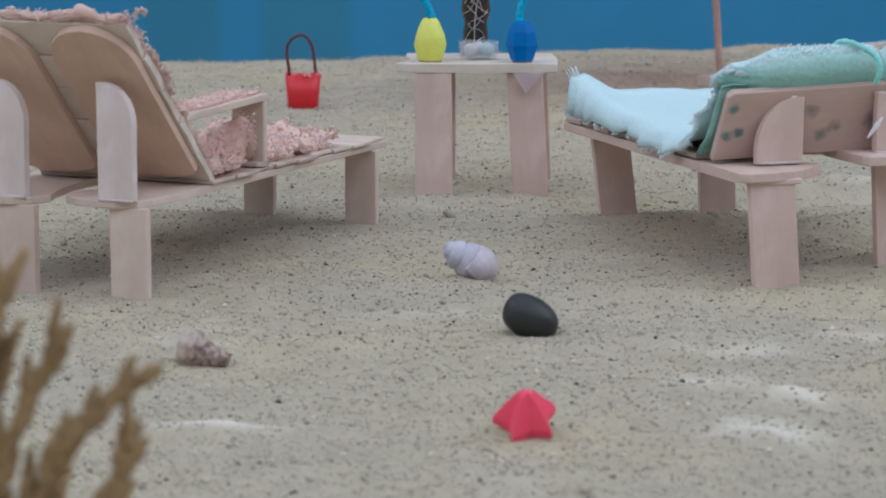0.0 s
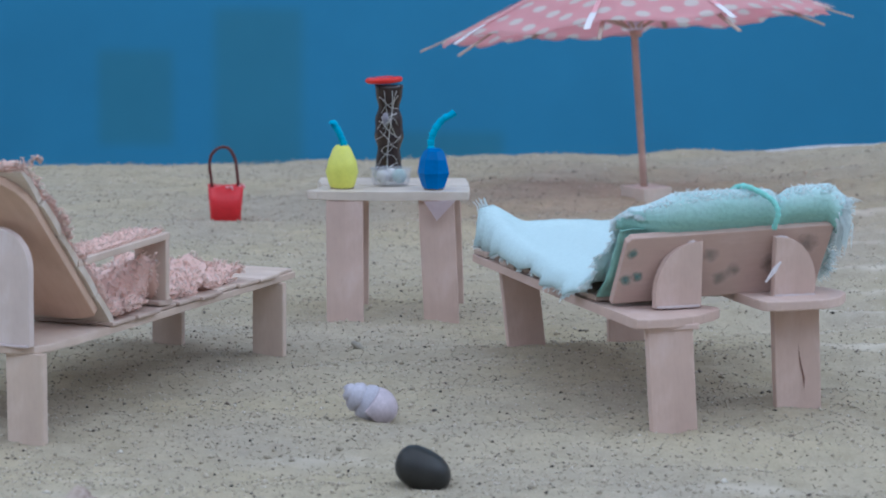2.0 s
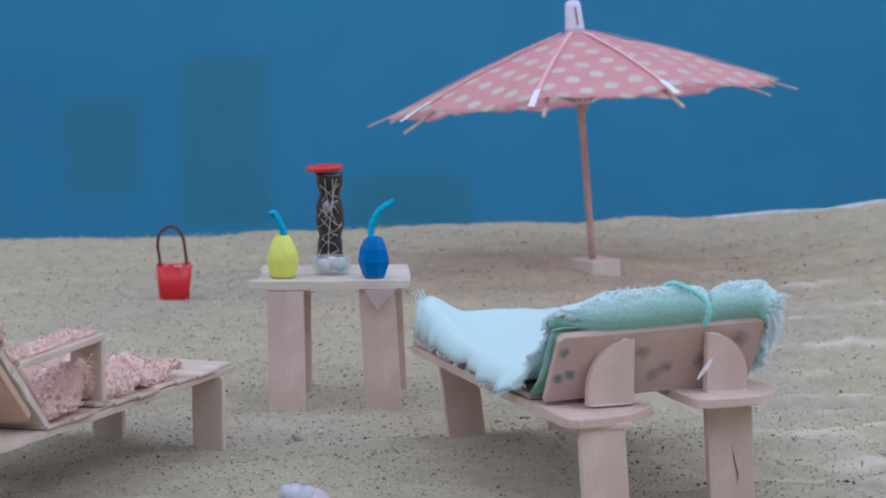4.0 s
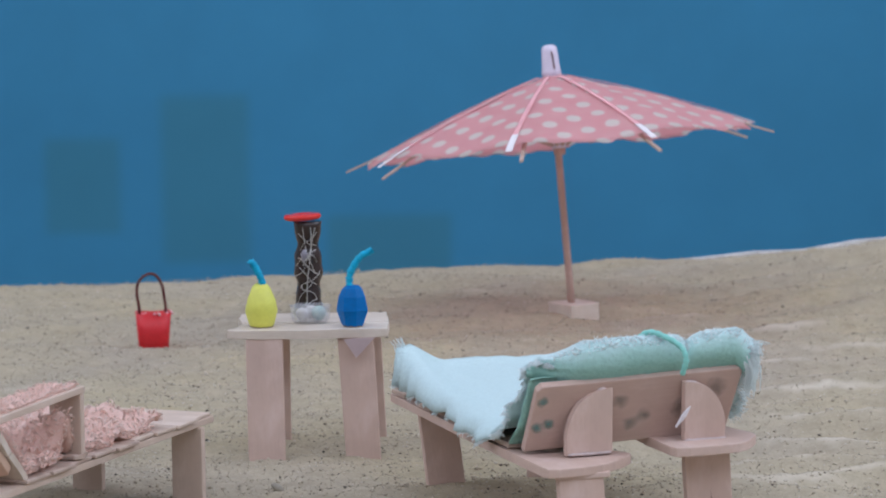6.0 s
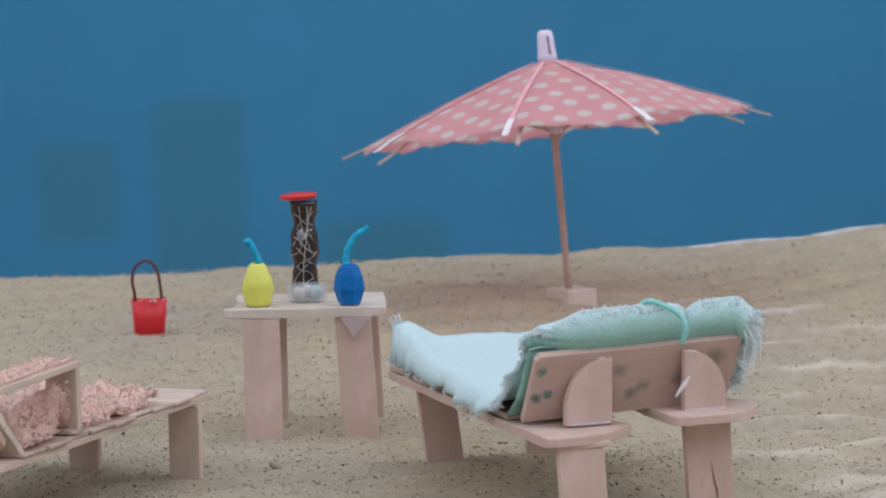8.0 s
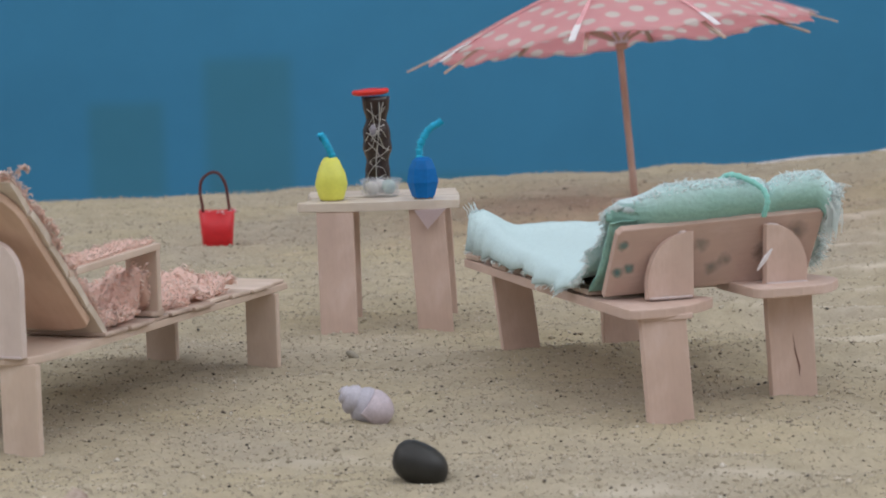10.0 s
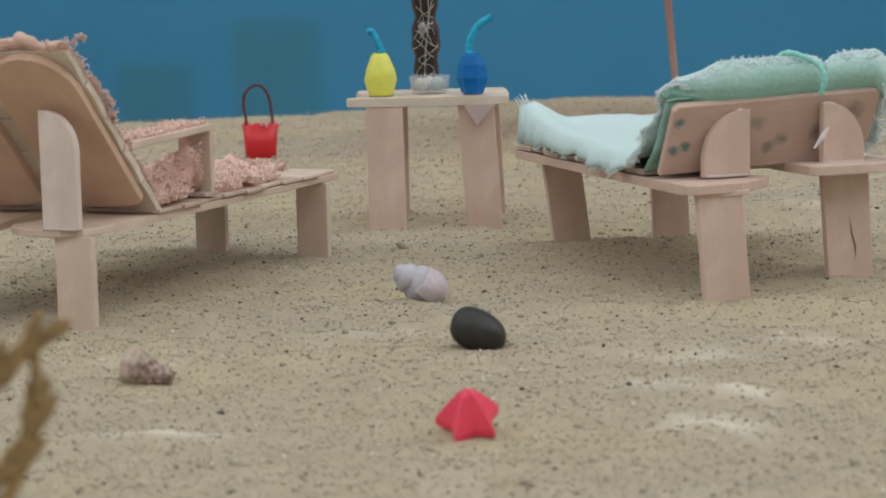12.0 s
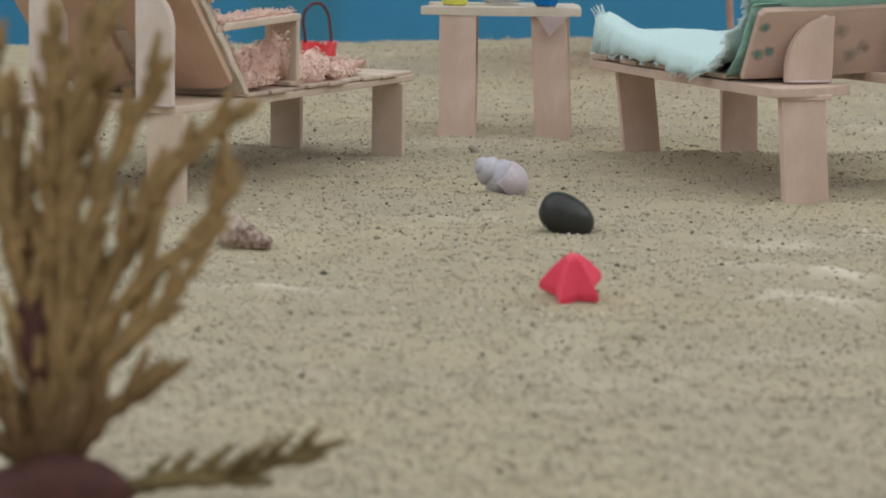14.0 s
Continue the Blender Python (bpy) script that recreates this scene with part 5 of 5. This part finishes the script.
    for scale, height in ((1.0, -0.0010), (0.97, 0.0004), (0.62, 0.0030), (0.26, 0.0054), (0.12, 0.0059)):
        corners = []
        for i in range(10):
            a = radians(90 + 36 * i)
            r = (0.0058 if i % 2 == 0 else 0.0034 + 0.0006 * (1 - scale)) * scale
            corners.append(Vector((r * math.cos(a), r * math.sin(a), height)))
        ring = []
        for i in range(10):
            p, q, o = corners[i], corners[(i + 1) % 10], corners[i - 1]
            if i % 2 == 0:
                ring += [p + (o - p) * 0.11, p * 0.98 + Vector((0, 0, abs(height) * 0.05)), p + (q - p) * 0.11]
            else:
                ring += [p + (o - p) * 0.12, p, p + (q - p) * 0.12]
        rings.append([bm.verts.new(v) for v in ring])
    for p, q in zip(rings, rings[1:]):
        for i in range(30):
            bm.faces.new((p[i], p[(i + 1) % 30], q[(i + 1) % 30], q[i]))
    bm.faces.new(rings[-1])
    bm.faces.new(rings[0][::-1])
    s = part("star_mould", bm, STARP, None, "", False)
    s.matrix_world = pose(0.0239, 0.2640, z + 0.0026, 28, -3.5, 0) @ Matrix.Rotation(radians(10), 4, "Z") @ Matrix.Scale(0.98, 4)
    tagged(s, "bright pink plastic star-shaped sand mould on sand", "toy")
    # flat pebble near the whelk
    bm = bmesh.new()
    bmesh.ops.create_uvsphere(bm, u_segments=16, v_segments=10, radius=1)
    for v in bm.verts:
        v.co = Vector((v.co.x * 0.0022, v.co.y * 0.0011, v.co.z * 0.0009))
    s = part("pebble", wobble(bm, 0.0003, 300), SANDSTONE, None, "", True)
    s.matrix_world = pose(0.0092, 0.4985, ground_z(0.0092, 0.4985) + 0.0006, 10, 32, 20)
    tagged(s, "small flat grey pebble lying on sand", "pebble")


SANDSTONE = plain_material("grey_sandstone", (0.36, 0.33, 0.27), 0.8, 0.25, 500)


# ---- dry sprig in front ----
def dark_to_leaf(name, leaf):
    """Dry scale leaves that turn dark reddish brown low on the plant."""
    m, ns, ls, b = material(name, 0.85, spec=0.2)
    place = ns.new("ShaderNodeSeparateXYZ")
    ls.new(coords(ns, ls, (18, 18, 18)), place.inputs[0])
    patch = noise_tex(ns, ls, coords(ns, ls), 260, 4)
    fine = noise_tex(ns, ls, coords(ns, ls), 1500, 3)
    low, high = tuple(x * 0.55 for x in leaf), tuple(x * 1.35 for x in leaf)
    c = ramp(ns, ls, mix(ns, ls, 0.4, patch, fine), [(0.3, low), (0.7, high)])
    low_dark = ramp(ns, ls, place.outputs[2], [(0.08, (1, 1, 1)), (0.36, (0, 0, 0))])
    ls.new(mix(ns, ls, low_dark, c, (0.075, 0.036, 0.022)), b.inputs["Base Color"])
    bump(ns, ls, b, fine, 0.5, 0.0004)
    return m


def build_sprig():
    bx, by = -0.0345, 0.1060
    t = thing("dry_sprig", pose(bx, by, ground_z(bx, by)), "dry brown scale-leaved sprig standing in the sand", "plant")
    rnd = random.Random(21)
    dry = dark_to_leaf("dry_foliage", (0.31, 0.205, 0.095))

    def knobbly(points, radius, sides=6):
        """A shoot clad in scale leaves: swelling and shrinking along its length, blunt at its tip."""
        n = len(points)
        radii = [radius * (1.05 - 0.25 * i / n) * (1 + 0.26 * math.sin(i * 2.4) + 0.14 * rnd.uniform(-1, 1)) for i in range(n)]
        radii[-2], radii[-1] = radii[-2] * 0.85, radii[-1] * 0.45
        return tube(bmesh.new(), points, radii, sides)

    def frond(points, radius, mat, size, every=3, label="", lift=0.20):
        pts = smooth_path(points, max(4, int(sum((Vector(b) - Vector(a)).length for a, b in zip(points, points[1:])) / len(points) / 0.0011)))
        main = part("branch", knobbly(pts, radius), mat, t, label, True)
        for i in range(4, len(pts) - 3, every):
            way = (pts[i + 1] - pts[i - 1]).normalized()
            side = way.cross(Vector((0.1, 1, 0.1))).normalized() * (1 if (i // every) % 2 else -1)
            aim = (way + side * rnd.uniform(0.35, 0.65) + Vector((0, rnd.uniform(-0.5, 0.4), 0.1))).normalized()
            long = size * rnd.uniform(0.6, 1.2) * (1 - 0.5 * i / len(pts))
            q = [pts[i] + aim * (long * k / 6) + (way * 0.25 + Vector((0, 0, lift))) * (long * (k / 6) ** 2) for k in range(7)]
            part("branchlet", knobbly(q, radius * 0.86, 5), mat, main, "", True)
    # fronds fan out from the root and bend upwards: x and z of their bends in millimetres
    for line, tall in ((((0.4, 4), (1.6, 8.3), (5.1, 12.8), (8.5, 15.7), (10.7, 18)), 1.0), (((0.4, 4), (1.2, 9), (3.9, 16.8), (8.5, 21.4), (11.3, 24.8), (11.6, 27)), 1.0),
                       (((0.3, 4), (0.8, 9.5), (3.4, 19.7), (9, 26.5), (14.1, 30.5), (16.4, 35), (17.3, 38.4)), 1.0), (((0.2, 4), (0.5, 10), (2.8, 22), (6.2, 29.3), (10.7, 36.7), (15.3, 41.3), (19.8, 44)), 1.0),
                       (((0.1, 4), (0.3, 10), (1.7, 22), (3.9, 31), (7.9, 39), (11.2, 44)), 1.1), (((0, 4), (0, 10), (0.5, 24), (1.1, 35), (3.4, 42.4), (5, 46.4)), 1.15), (((-0.4, 4), (-0.5, 10), (-1.2, 23), (-0.6, 36.7), (-0.6, 47)), 1.15),
                       (((-1, 4), (-2, 10), (-4, 22), (-6, 34), (-7, 47)), 1.15), (((-2, 4), (-4, 9), (-8.5, 18), (-11, 30), (-12, 42)), 1.1), (((-3, 4), (-5, 8), (-11, 14), (-16, 22), (-18, 32)), 1.0), (((0.2, 4), (1.2, 14), (5, 26), (8, 32), (9.5, 38)), 1.0)):
        for again in range(2 if line[-1][0] < 9 else 1):
            depth = rnd.uniform(-0.35, 0.15) if again == 0 else rnd.uniform(0.2, 0.9)
            spread, rise = (1.0, tall) if again == 0 else (rnd.uniform(0.72, 0.92), tall * rnd.uniform(0.82, 0.97))
            frond([(x * spread / 1000, (0.10 * (z - 4) * depth + rnd.uniform(-0.4, 0.4)) / 1000, z * rise / 1000) for x, z in line], 0.00092, dry, 0.0066, 2)
    green = plain_material("greenish_dry_foliage", (0.17, 0.125, 0.05), 0.85, 0.45, 300)
    frond([(0.002, -0.001, 0.0030), (0.009, 0, 0.0052), (0.018, 0.0005, 0.0066), (0.0290, 0.001, 0.0098)], 0.00072, green, 0.0062, 1, "low greenish branch lying over the sand", 0.20)
    frond([(0.001, 0.003, 0.0030), (0.008, 0.004, 0.0042), (0.015, 0.0045, 0.0054), (0.0215, 0.005, 0.0062)], 0.00072, green, 0.0052, 1, "low greenish branch lying over the sand", 0.20)
    bm = bmesh.new()
    bmesh.ops.create_icosphere(bm, subdivisions=3, radius=0.0058)
    for v in bm.verts:
        v.co = Vector((v.co.x * 1.30 - 0.0008, v.co.y, v.co.z * 0.95 + 0.0028))
    part("root", wobble(bm, 0.0016, 200), ROOT, t, "dark reddish woody root", True)
    stem = smooth_path([(-0.0016, 0.0010, 0.0060), (-0.0024, 0.0004, 0.0140), (-0.0030, 0.0000, 0.0200), (-0.0034, 0.0000, 0.0245)], 5)
    part("stem", wobble(tube(bmesh.new(), stem, [0.0009 + 0.0008 * math.sin(math.pi * (i / (len(stem) - 1)) ** 2) for i in range(len(stem))], 8), 0.0005, 300), ROOT, t, "dark reddish broken stem", True)


build_sand()
build_room()
build_green_towel(build_right_lounger())
BACK = build_left_lounger()
build_pink_towel(BACK)
build_table()
build_table_things()
build_bucket()
build_parasol()
build_beach_finds()
build_sprig()
build_grains()
